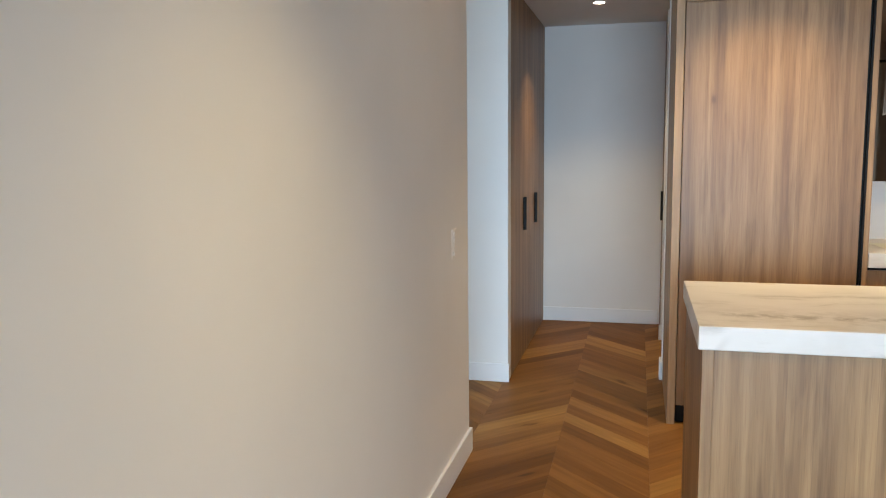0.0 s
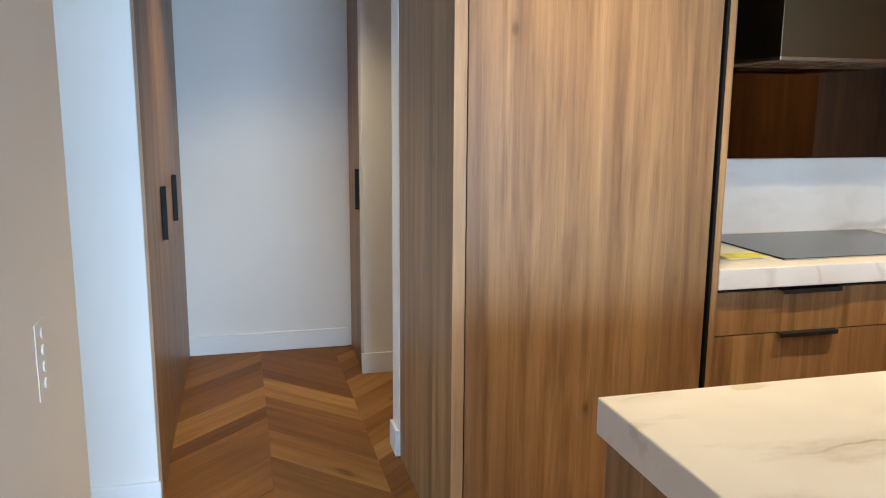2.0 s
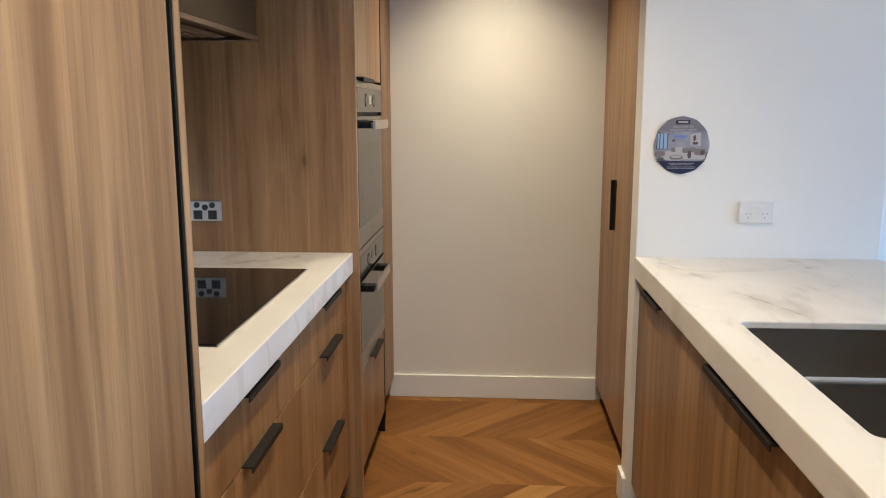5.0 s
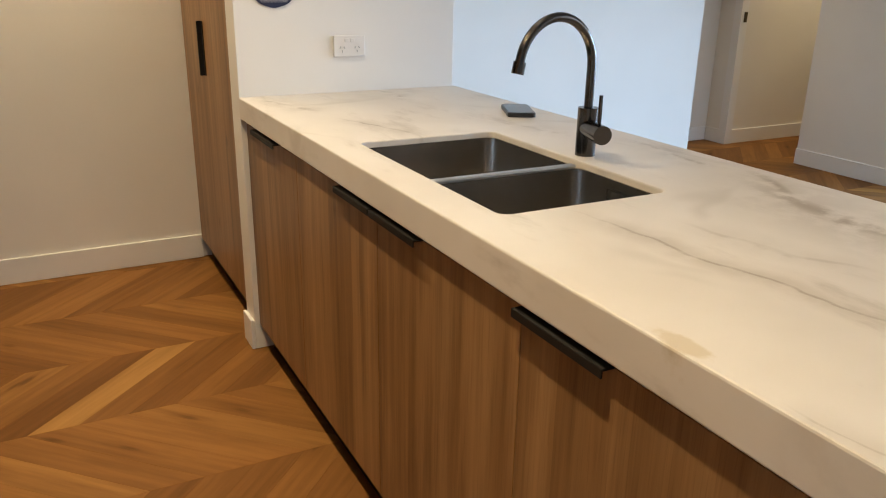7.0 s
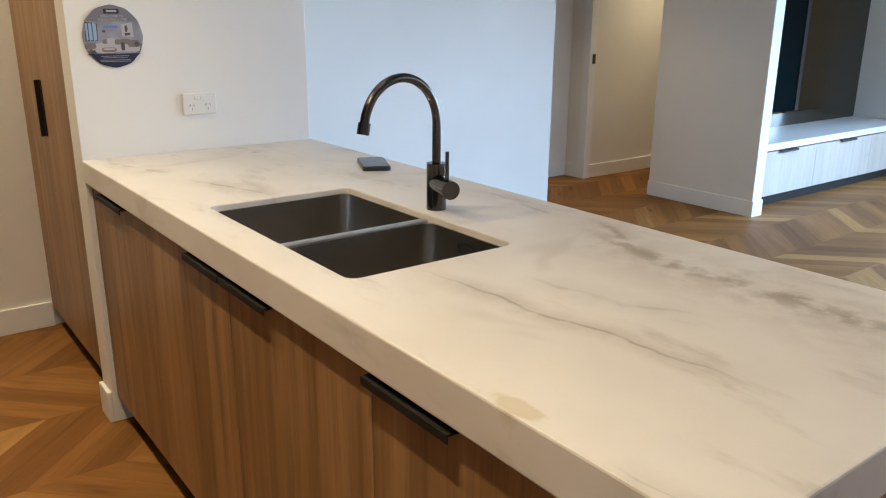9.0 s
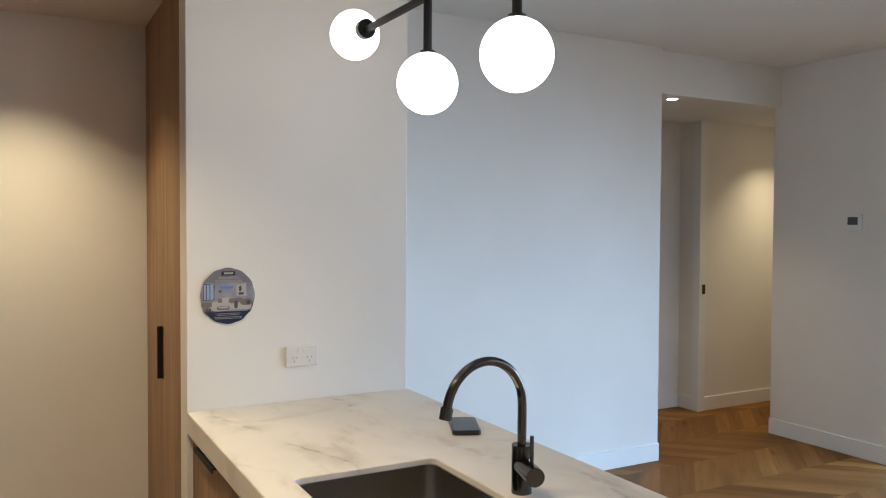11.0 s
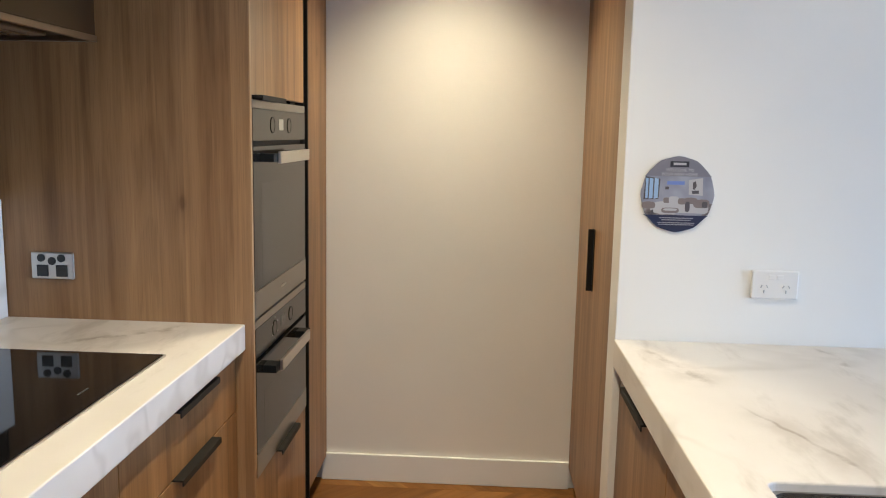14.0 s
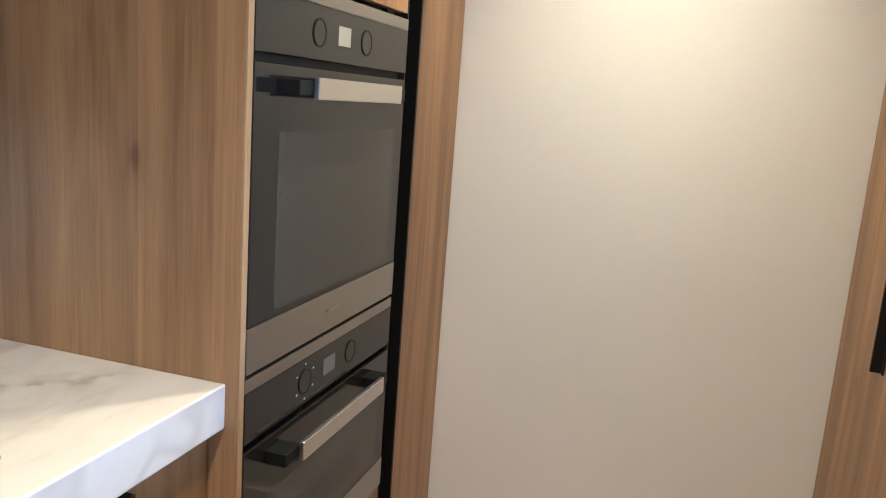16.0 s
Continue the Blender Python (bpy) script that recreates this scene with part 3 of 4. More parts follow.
# induction hob
hob = thing("induction_hob", 1.905, 6.02, 0.92, "black glass induction hob set on the stone bench", "hob")
box("glass", 1.512, 2.316, 5.752, 6.284, 0.9205, 0.9265, M_GLASS, hob, 0.002)
box("trim", 1.509, 2.319, 5.749, 5.752, 0.9205, 0.9255, M_STEEL, hob, 0.001, "thin steel edge trim")
box("control_mark", 2.03, 2.07, 5.80, 5.804, 0.9266, 0.9269, M_SCREEN, hob, 0.0001, "faint printed control mark")

# range hood
hood = thing("range_hood", 1.905, 6.1, 1.61, "dark bronze box range hood hung above the hob", "range hood")
box("canopy", 1.520, 2.310, 5.876, 6.330, 1.625, 2.412, M_BRONZE, hood, 0.002)
for rx0, rx1, ry0, ry1 in ((1.518, 2.312, 5.874, 5.884), (1.518, 2.312, 6.320, 6.330), (1.518, 1.528, 5.884, 6.320), (2.302, 2.312, 5.884, 6.320)):
    box("rim", rx0, rx1, ry0, ry1, 1.612, 1.6248, M_RIM, hood, 0.001, "thin bright bronze bottom rim")
for k in range(2):
    fx = 1.57 + k * 0.36
    f = box("filter", fx, fx + 0.32, 5.95, 6.27, 1.617, 1.6248, M_BAND, hood, 0.002, "grey steel grease filter")
    for j in range(7):
        box("slat", fx + 0.02, fx + 0.30, 5.975 + j * 0.04, 5.990 + j * 0.04, 1.6145, 1.6172, M_SINK, f, 0.0008)

# leaflet beside the hob
leaf = thing("leaflet", 1.40, 5.93, 0.92, "yellow and white printed leaflet lying beside the hob", "leaflet")
bm = bmesh.new()
bmesh.ops.create_grid(bm, x_segments=8, y_segments=6, size=0.5, matrix=pose(1.398, 5.935, 0.9222, 0, 0, 4) @ Matrix.Diagonal((0.185, 0.27, 1, 1)))
for v in bm.verts:
    v.co.z += 0.002 * abs(math.sin(9 * v.co.x + 4 * v.co.y))
bmesh.ops.solidify(bm, geom=bm.faces[:], thickness=0.0006)
part("sheet", bm, material("leaflet_paper", (0.78, 0.76, 0.62), 0.6), leaf)
box("colour_band", 1.325, 1.485, 5.815, 5.885, 0.9255, 0.9262, material("leaflet_yellow", (0.62, 0.60, 0.05), 0.5), leaf, 0.0002, "bright yellow printed band")


def power_point(name, m, plate, inset, label, sockets, rocker=None):
    """A double power point; it is built lying in the xz plane and faces -y."""
    p = thing(name, 0, 0, 0, label, "power point")
    part("plate", add_box(bmesh.new(), -0.058, 0.058, -0.0085, 0, -0.036, 0.036, 0.0035), plate, p)
    for cx, cz, sx, sz in sockets:
        if rocker and sx > 0.012:
            part("rocker", add_box(bmesh.new(), cx - sx, cx + sx, -0.0118, -0.008, cz - sz, cz + sz, 0.0018, 3), inset, p, "")
            continue
        if rocker:
            rod("rocker", (cx, -0.0112, cz), (cx, -0.008, cz), sx, inset, p, "", 24)
            continue
        part("switch", add_box(bmesh.new(), cx - sx, cx + sx, -0.0112, -0.008, cz - sz, cz + sz, 0.0013, 2), inset, p, "")
    if not rocker:
        for cx in (-0.027, 0.027):
            for dx, dz, a in ((-0.007, 0.002, 28), (0.007, 0.002, -28), (0, -0.011, 0)):
                bm = bmesh.new()
                bmesh.ops.create_cube(bm, size=1, matrix=pose(cx + dx, -0.0092, dz - 0.006, 0, a, 0) @ Matrix.Diagonal((0.0025, 0.003, 0.008, 1)))
                part("pin_slot", bm, M_SLOT, p)
    p.matrix_basis = m
    return p


bpy.context.view_layer.update()
power_point("black_power_point", pose(2.6365, 6.180, 1.064, 0, 0, -90), M_STEEL, M_DARKPLASTIC,
            "chrome double power point with black round and square rockers",
            ((-0.026, -0.013, 0.0155, 0.0155), (0.026, -0.013, 0.0155, 0.0155), (-0.029, 0.021, 0.0105, 0.0105), (0.026, 0.021, 0.0105, 0.0105), (0.0, 0.013, 0.0105, 0.0105)), True)
power_point("white_power_point", pose(2.6115, 4.303, 1.075, 0, 0, -90), M_PLATE, M_PLATE,
            "white plastic double power point above the stone bench",
            ((-0.010, 0.020, 0.008, 0.006), (0.010, 0.020, 0.008, 0.006)))

# oven tower
tower = thing("oven_tower", 2.95, 6.0, 0, "full-height walnut laminate cabinet that holds two built-in ovens", "cabinet")
box("side_panel", 2.637, 2.652, OY, 6.345, 0.0, H1, M_WOOD, tower, 0.001)
box("edge_strip", 2.637, 2.652, OY - 0.003, OY, 0.0, H1, M_EDGE, tower, 0.0006, "light walnut edge strip")
box("carcass", 2.653, 3.244, OY + 0.06, 6.345, 0.10, 2.412, M_KICK, tower, 0.001)
tdoor = box("top_door", 2.6535, 3.244, OY, OY + 0.019, 1.524, 2.412, M_WOOD, tower, 0.001)
lip_pull(2.685, 2.93, OY, 1.5215, tdoor)
tdrawer = box("bottom_drawer", 2.6535, 3.244, OY, OY + 0.019, 0.100, 0.4745, M_WOOD, tower, 0.001)
lip_pull(2.85, 3.08, OY, 0.476, tdrawer)
box("finger_channel", 3.244, 3.372, OY + 0.045, OY + 0.06, 0.0, 2.412, M_KICK, tower, 0.001, "black recessed finger pull channel")
box("channel_edge", 3.2445, 3.250, OY - 0.001, OY + 0.03, 0.0, 2.412, M_BLACK, tower, 0.0008)
box("kickboard", 2.653, 3.244, OY + 0.05, OY + 0.06, 0.0, 0.10, M_KICK, tower, 0.0008, "black recessed kickboard")

pantry = thing("pantry_cabinet", 3.49, 6.0, 0, "full-height walnut laminate pantry door at the end of the aisle", "cabinet")
box("channel_liner", 3.365, 3.3755, 5.659, 5.705, 0.0, 2.412, M_KICK, pantry, 0.0008, "black channel lining")
box("door", 3.3755, 3.6945, 5.660, 5.680, 0.10, 2.412, M_WOOD, pantry, 0.0012)
box("body", 3.376, 3.697, 5.682, 6.345, 0.10, H1, M_WOOD, pantry, 0.001)
box("kickboard", 3.372, 3.697, 5.72, 5.73, 0.0, 0.10, M_KICK, pantry, 0.0008, "black recessed kickboard")


def oven(name, z0, z1, panel, label, glass0):
    """A built-in oven between heights z0 and z1, with a control panel that high at its top; glass0 is the top of its lower steel band."""
    o = thing(name, 2.917, 6.0, z0, label, "oven", "pair of built-in ovens")
    x0, x1 = 2.653, 3.2425
    yf = OY - 0.004
    box("body", x0 + 0.01, x1 - 0.01, yf + 0.03, 6.2, z0, z1, M_KICK, o, 0.001)
    box("top_trim", x0, x1, yf, yf + 0.03, z1 - 0.022, z1, M_BAND, o, 0.001, "brushed steel top trim")
    cp = box("control_panel", x0, x1, yf, yf + 0.03, z1 - panel, z1 - 0.0225, M_OVEN, o, 0.001, "dark glass control panel")
    zc = z1 - 0.022 - (panel - 0.022) / 2
    for kx in (2.845, 3.033):
        k = rod("knob", (kx, yf - 0.001, zc), (kx, yf + 0.004, zc), 0.021, M_OVEN, cp, "flush retractable round knob", 28)
        ring = bmesh.new()
        for j in range(28):
            a0, a1 = 2 * math.pi * j / 28, 2 * math.pi * (j + 1) / 28
            q = []
            for r, a in ((0.0205, a0), (0.0225, a0), (0.0225, a1), (0.0205, a1)):
                q.append(ring.verts.new((kx + r * math.cos(a), yf - 0.0015, zc + r * math.sin(a))))
            ring.faces.new(q)
        bmesh.ops.remove_doubles(ring, verts=ring.verts, dist=1e-5)
        bmesh.ops.solidify(ring, geom=ring.faces[:], thickness=0.0012)
        part("knob_ring", ring, M_KICK, cp)
    box("display", 2.916, 2.964, yf - 0.0008, yf + 0.004, zc - 0.014, zc + 0.018, M_DISPLAY if z0 > 0.7 else M_SCREEN, cp, 0.0005, "small clock display")
    zd = z1 - panel - 0.014
    box("vent_gap", x0 + 0.006, x1 - 0.006, yf + 0.014, yf + 0.03, zd, z1 - panel, M_KICK, o, 0.0005)
    door = box("door", x0, x1, yf, yf + 0.03, glass0, zd, M_OVEN, o, 0.0015, "dark glass oven door")
    box("door_window", x0 + 0.075, x1 - 0.045, yf - 0.00015, yf + 0.002, glass0 + 0.012, zd - 0.10, M_OVENWIN, door, 0.0, "slightly paler glazed window")
    box("steel_band", x0, x1, yf - 0.001, yf + 0.03, z0, glass0 - 0.001, M_BAND, o, 0.001, "brushed steel lower band")
    hz = zd - 0.031
    box("handle", 2.762, 3.110, yf - 0.046, yf - 0.037, hz - 0.0165, hz + 0.0165, M_STEEL, door, 0.0015, "flat brushed steel handle bar")
    for hx in (2.718, 3.100):
        box("handle_bracket", hx, hx + 0.050, yf - 0.037, yf, hz - 0.011, hz + 0.011, M_KICK, door, 0.001)
    return o


up = oven("upper_oven", 0.930, 1.512, 0.108, "dark glass built-in oven with a flat steel handle", 1.003)
box("maker_mark", 2.915, 2.975, OY - 0.0058, OY - 0.004, 0.966, 0.972, M_SINK, up, 0.0003, "small unreadable maker mark")
low = oven("lower_oven", 0.478, 0.923, 0.106, "compact dark glass built-in oven below the main one", 0.545)

for k in range(6):
    a = radians(150 - 60 * k)
    box("panel_mark", 2.845 + 0.034 * math.cos(a) - 0.0015, 2.845 + 0.034 * math.cos(a) + 0.0015, OY - 0.0056, OY - 0.004, 0.859 + 0.032 * math.sin(a) - 0.0015, 0.859 + 0.032 * math.sin(a) + 0.0015, M_SLOT, low, 0.0, "tiny pale printed mark")

# tall cupboard at the end of the island
cup = thing("tall_cupboard", 3.22, 4.4, 0, "full-height walnut laminate cupboard with a black recessed pull", "cabinet")
cdoor = box("door", 2.726, 3.690, 4.642, 4.662, 0.096, 2.412, M_WOOD, cup, 0.0012)
slot_pull(4.662, 3.258, 3.296, 0.913, 1.124, cdoor)
box("body", 2.726, 3.697, 4.02, 4.636, 0.096, H1, M_WOOD, cup, 0.001)
box("kickboard", 2.726, 3.697, 4.61, 4.62, 0.0, 0.096, M_KICK, cup, 0.0008, "black recessed kickboard")

# ---- island ----
X0, X1, Y0, Y1 = 0.292, 2.611, 3.886, 4.694
bm = slab(bmesh.new(), [(X0, Y0), (X1, Y0), (X1, Y1), (X0, Y1)], round_rect(1.119, 1.788, 4.213, 4.598, 0.022), 0.849, 0.92, 0.0035)
tagged(part("island_benchtop", bm, M_STONE), "long thick white marble-look stone island benchtop with a sink cut-out", "benchtop")

IY = 4.674


def island_unit(x0, x1, h0, h1):
    u = thing("island_cabinet", (x0 + x1) / 2, 4.3, 0, "walnut laminate base cabinet with a black edge pull", "cabinet", "island cabinets")
    box("carcass", x0, x1, 4.62, IY - 0.02, 0.10, 0.84, M_KICK, u, 0.001)
    d = box("door", x0 + 0.0012, x1 - 0.0012, IY - 0.019, IY, 0.100, 0.834, M_WOOD, u, 0.001)
    lip_pull(h0, h1, IY, 0.8355, d, 1)
    return u


for x0, x1, h0, h1 in ((0.342, 0.929, 0.706, 0.926), (0.929, 1.502, 1.275, 1.4985), (1.502, 2.074, 1.5035, 1.716), (2.074, 2.608, 2.222, 2.475)):
    island_unit(x0, x1, h0, h1)
panel = thing("kitchen_island", 1.4, 4.0, 0, "walnut laminate end and back cladding of the island", "island")
box("end_panel", 0.305, 0.338, 3.900, IY, 0.0, 0.8485, M_WOOD, panel, 0.001)
box("edge_strip", 0.305, 0.338, IY, IY + 0.003, 0.0, 0.8485, M_EDGE, panel, 0.0008, "light walnut edge strip")
box("back_panel", 0.338, 2.608, 3.900, 3.920, 0.0, 0.8485, M_WOOD, panel, 0.001)
box("kickboard", 0.338, 2.608, IY - 0.055, IY - 0.045, 0.0, 0.098, M_KICK, panel, 0.0008, "black recessed kickboard")

# sink
sink = thing("double_sink", 1.45, 4.4, 0.70, "undermounted brushed steel double-bowl kitchen sink", "sink")


def bowl(x0, x1, y0, y1, z0, z1, r):
    bm = bmesh.new()
    loops = []
    for inset, z, rr in ((-0.010, z1, r + 0.01), (0.0, z1, r), (0.0035, z0 + 0.03, r), (0.012, z0 + 0.009, r), (0.030, z0, r), (0.10, z0 - 0.003, r * 0.6)):
        loops.append([bm.verts.new((x, y, z)) for x, y in round_rect(x0 + inset, x1 - inset, y0 + inset, y1 - inset, rr)])
    for a, b in zip(loops, loops[1:]):
        for k in range(len(a)):
            bm.faces.new((a[k], a[(k + 1) % len(a)], b[(k + 1) % len(a)], b[k]))
    bm.faces.new(loops[-1])
    return bm


for k, (bx0, bx1) in enumerate(((1.124, 1.402), (1.424, 1.783))):
    b = part("bowl", bowl(bx0, bx1, 4.218, 4.593, 0.722, 0.905, 0.030), M_SINK, sink, "", True)
    cx, cy = (bx0 + bx1) / 2, 4.405
    rod("drain", (cx, cy, 0.7190), (cx, cy, 0.7225), 0.042, M_STEEL, b, "round steel drain", 28)
box("divider", 1.4025, 1.4235, 4.222, 4.589, 0.885, 0.9125, M_STEEL, sink, 0.004, "bright steel divider between the bowls")
slot = part("overflow", slab(bmesh.new(), round_rect(-0.030, 0.030, -0.013, 0.013, 0.006), round_rect(-0.0272, 0.0272, -0.0102, 0.0102, 0.004), 0.0, 0.0022, 0.0004), M_KICK, sink, "dark rounded overflow slot")
slot.data.transform(pose(1.261, 4.2215, 0.872, -90, 0, 0))

# tap
tap = thing("kitchen_tap", 1.451, 4.164, 0.92, "gunmetal gooseneck kitchen mixer tap", "tap")
rod("base", (1.451, 4.164, 0.9205), (1.451, 4.164, 1.032), 0.0235, M_GUN, tap, "", 32)
TAP_DIR = Vector((-0.13, 0.99, 0)).normalized()


def tube(points, r, sides=16):
    bm = bmesh.new()
    prev = None
    for k, p in enumerate(points):
        d = (points[min(k + 1, len(points) - 1)] - points[max(k - 1, 0)]).normalized()
        side = Vector((-TAP_DIR.y, TAP_DIR.x, 0))
        upv = d.cross(side).normalized()
        ring = [bm.verts.new(p + r * (math.cos(2 * math.pi * j / sides) * side + math.sin(2 * math.pi * j / sides) * upv)) for j in range(sides)]
        if prev:
            for j in range(sides):
                bm.faces.new((prev[j], prev[(j + 1) % sides], ring[(j + 1) % sides], ring[j]))
        else:
            bm.faces.new(ring)
        prev = ring
    bm.faces.new(prev)
    return bm


NECK_R, NECK_RISE = 0.108, 0.096
base = Vector((1.451, 4.164, 1.03))
pts = [base + Vector((0, 0, NECK_RISE * k / 6)) for k in range(7)]
centre = base + Vector((0, 0, NECK_RISE)) + TAP_DIR * NECK_R
for k in range(1, 21):
    a = radians(180 - 172 * k / 20)
    pts.append(centre + TAP_DIR * (NECK_R * math.cos(a)) + Vector((0, 0, NECK_R * math.sin(a))))
neck = part("neck", tube(pts, 0.0104), M_GUN, tap, "", True)
tip, drop = pts[-1], (pts[-1] - pts[-2]).normalized()
rod("nozzle", tip - drop * 0.004, tip + drop * 0.022, 0.0138, M_GUN, tap, "", 24)
LEV = Vector((-0.957, 0.288, 0)).normalized()
c0 = Vector((1.451, 4.164, 0.985))
rod("mixer_body", c0, c0 + LEV * 0.098, 0.0215, M_GUN, tap, "", 28)
rod("lever", c0 + LEV * 0.072 + Vector((0, 0, 0.015)), c0 + LEV * 0.072 + Vector((0, 0, 0.085)), 0.0045, M_GUN, tap, "slim upright lever", 14)

# small black device on the island
ph = thing("phone", 2.008, 3.992, 0.92, "black mobile phone lying face up on the island", "phone")
bm = bmesh.new()
bm = slab(bm, round_rect(-0.085, 0.085, -0.042, 0.042, 0.012), None, 0.0, 0.013, 0.002)
bmesh.ops.transform(bm, matrix=pose(2.008, 3.992, 0.9205, 0, 0, 155.5), verts=bm.verts)
part("body", bm, M_DARKPLASTIC, ph)
bm = slab(bmesh.new(), round_rect(-0.081, 0.081, -0.038, 0.038, 0.010), None, 0.0, 0.0012, 0.0003)
bmesh.ops.transform(bm, matrix=pose(2.008, 3.992, 0.9332, 0, 0, 155.5), verts=bm.verts)
part("screen", bm, M_GLASS, ph)

# ---- lamps ----
for lx, ly, lz, lp, lc in DOWNLIGHTS:
    d = thing("downlight", lx, ly, lz, "small round recessed white ceiling downlight, lit", "downlight", "recessed downlights")
    zz = lz
    bm = bmesh.new()
    add_rod(bm, (lx, ly, zz - 0.005), (lx, ly, zz), 0.046, 36)
    part("rim", bm, M_PLASTIC, d, "", True)
    bm = bmesh.new()
    add_rod(bm, (lx, ly, zz - 0.007), (lx, ly, zz - 0.0045), 0.036, 32)
    part("diffuser", bm, M_LAMP, d, "glowing warm diffuser", True)

pend = thing("pendant_light", 1.55, 4.345, H1, "black metal bar pendant with glowing opal glass globes", "pendant light")
PY, PZ = 4.335, 2.063
rod("bar", (0.98, PY, PZ), (2.035, PY - 0.020, PZ + 0.017), 0.010, M_BLACK, pend, "", 16)
for gx, gz in ((2.095, PZ + 0.020), (1.600, 1.864), (1.230, 1.861)):
    bm = bmesh.new()
    gy = PY - 0.021 if gx > 2 else PY
    bmesh.ops.create_uvsphere(bm, u_segments=40, v_segments=24, radius=0.0715, matrix=Matrix.Translation((gx, gy, gz)))
    g = part("globe", bm, M_GLOBE, pend, "glowing opal glass globe", True)
    g.visible_shadow = False
    if gx > 2:
        rod("cap", (gx - 0.088, gy, gz), (gx - 0.060, gy, gz), 0.027, M_BLACK, pend, "", 24)
    else:
        rod("stem", (gx, PY, gz + 0.07), (gx, PY, H1 if gx > 1.3 else PZ), 0.010, M_BLACK, pend, "", 16)
        rod("cap", (gx, PY, gz + 0.066), (gx, PY, gz + 0.076), 0.017, M_BLACK, pend, "", 24)
rod("canopy", (1.600, PY, H1 - 0.025), (1.600, PY, H1), 0.06, M_BLACK, pend, "", 32)

# ---- wall sign and switch ----
sign = thing("round_sign", 2.611, 4.558, 1.296, "round printed card with a picture of a bright living room", "sign")
M_SIGN = [material("sign_" + n, c, 0.35) for n, c in (("sky", (0.19, 0.18, 0.21)), ("room", (0.27, 0.265, 0.30)), ("navy", (0.014, 0.019, 0.055)), ("black", (0.02, 0.02, 0.03)),
                                                     ("pale", (0.44, 0.42, 0.42)), ("sofa", (0.20, 0.16, 0.15)), ("rug", (0.08, 0.07, 0.075)), ("blue", (0.16, 0.22, 0.50)), ("glass", (0.30, 0.42, 0.60)))]
SR = 0.094
SXF = 2.6105


def sign_disc(z0, z1, x, thick, mat, name, r=SR):
    """The part of the twelve-sided card between two heights."""
    bm = bmesh.new()
    pts = []
    n = 48
    for k in range(n):
        a = 2 * math.pi * k / n
        rr = r * (1 + 0.010 * math.cos(12 * a))
        pts.append((0.955 * rr * math.sin(a), min(max(rr * math.cos(a), z0), z1)))
    vs = [bm.verts.new((x, 4.558 + p, 1.296 + q)) for p, q in pts]
    bmesh.ops.remove_doubles(bm, verts=bm.verts, dist=1e-5)
    f = bm.faces.new(bm.verts[:])
    ret = bmesh.ops.extrude_face_region(bm, geom=[f])
    bmesh.ops.translate(bm, verts=[v for v in ret["geom"] if isinstance(v, bmesh.types.BMVert)], vec=(-thick, 0, 0))
    return part(name, bm, mat, sign)


def sign_bar(p0, p1, q0, q1, mat, name, lift=0.0):
    return box(name, SXF - 0.0036 - lift, SXF - 0.0026, 4.558 - p1, 4.558 - p0, 1.296 + q0, 1.296 + q1, mat, sign, 0.0)


M_PHOTO = material("sign_photo", (0.3, 0.3, 0.3), 0.35)
pv = coords(M_PHOTO, (1, 1, 1.5), False)
pf = node(M_PHOTO, "ShaderNodeTexNoise", Scale=38.0, Detail=2.0)
link(M_PHOTO, pv, pf.inputs["Vector"])
link(M_PHOTO, ramp(M_PHOTO, pf.outputs["Fac"], [(0.40, (0.085, 0.070, 0.066)), (0.52, (0.17, 0.14, 0.13)), (0.62, (0.27, 0.25, 0.25))]), bsdf(M_PHOTO).inputs["Base Color"])
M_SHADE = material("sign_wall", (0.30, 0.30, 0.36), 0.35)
sv = coords(M_SHADE, (1, 1, 1), False)
sn = node(M_SHADE, "ShaderNodeTexNoise", Scale=14.0, Detail=2.0)
link(M_SHADE, sv, sn.inputs["Vector"])
link(M_SHADE, ramp(M_SHADE, sn.outputs["Fac"], [(0.35, (0.17, 0.17, 0.22)), (0.65, (0.32, 0.32, 0.37))]), bsdf(M_SHADE).inputs["Base Color"])
sign_disc(-1, 1, SXF, 0.0025, M_SHADE, "card")
sign_disc(0.045, 1, SXF - 0.0026, 0.0004, M_SIGN[0], "ceiling_tint", SR * 0.996)
sign_disc(-0.053, -0.022, SXF - 0.0026, 0.0003, M_PHOTO, "pictured_floor", SR * 0.996)
sign_disc(-1, -0.052, SXF - 0.0026, 0.0009, M_SIGN[2], "navy_band", SR * 0.996)
sign_bar(-0.022, 0.024, 0.068, 0.082, M_SIGN[3], "dark_panel", 0.0004)
sign_bar(-0.014, 0.017, 0.0725, 0.0785, M_SIGN[4], "plain_mark", 0.0008)
# the pictured room: sloping ceiling edge, tall window, print, mark, table and a corner sofa with cushions
def sign_shape(points, mat, name, lift):
    """A flat printed shape on the card, from (p, q) points that run to the right and up from its middle."""
    bm = bmesh.new()
    f = bm.faces.new([bm.verts.new((SXF - 0.0028, 4.558 - p, 1.296 + q)) for p, q in points])
    ret = bmesh.ops.extrude_face_region(bm, geom=[f])
    bmesh.ops.translate(bm, verts=[v for v in ret["geom"] if isinstance(v, bmesh.types.BMVert)], vec=(-0.0004 - lift, 0, 0))
    return part(name, bm, mat, sign)


def blob(p, q, a, b, n=12, lean=0.0):
    return [(p + a * math.copysign(abs(math.cos(t)) ** 0.6, math.cos(t)) + lean * math.sin(t), q + b * math.copysign(abs(math.sin(t)) ** 0.6, math.sin(t))) for t in (2 * math.pi * k / n for k in range(n))]


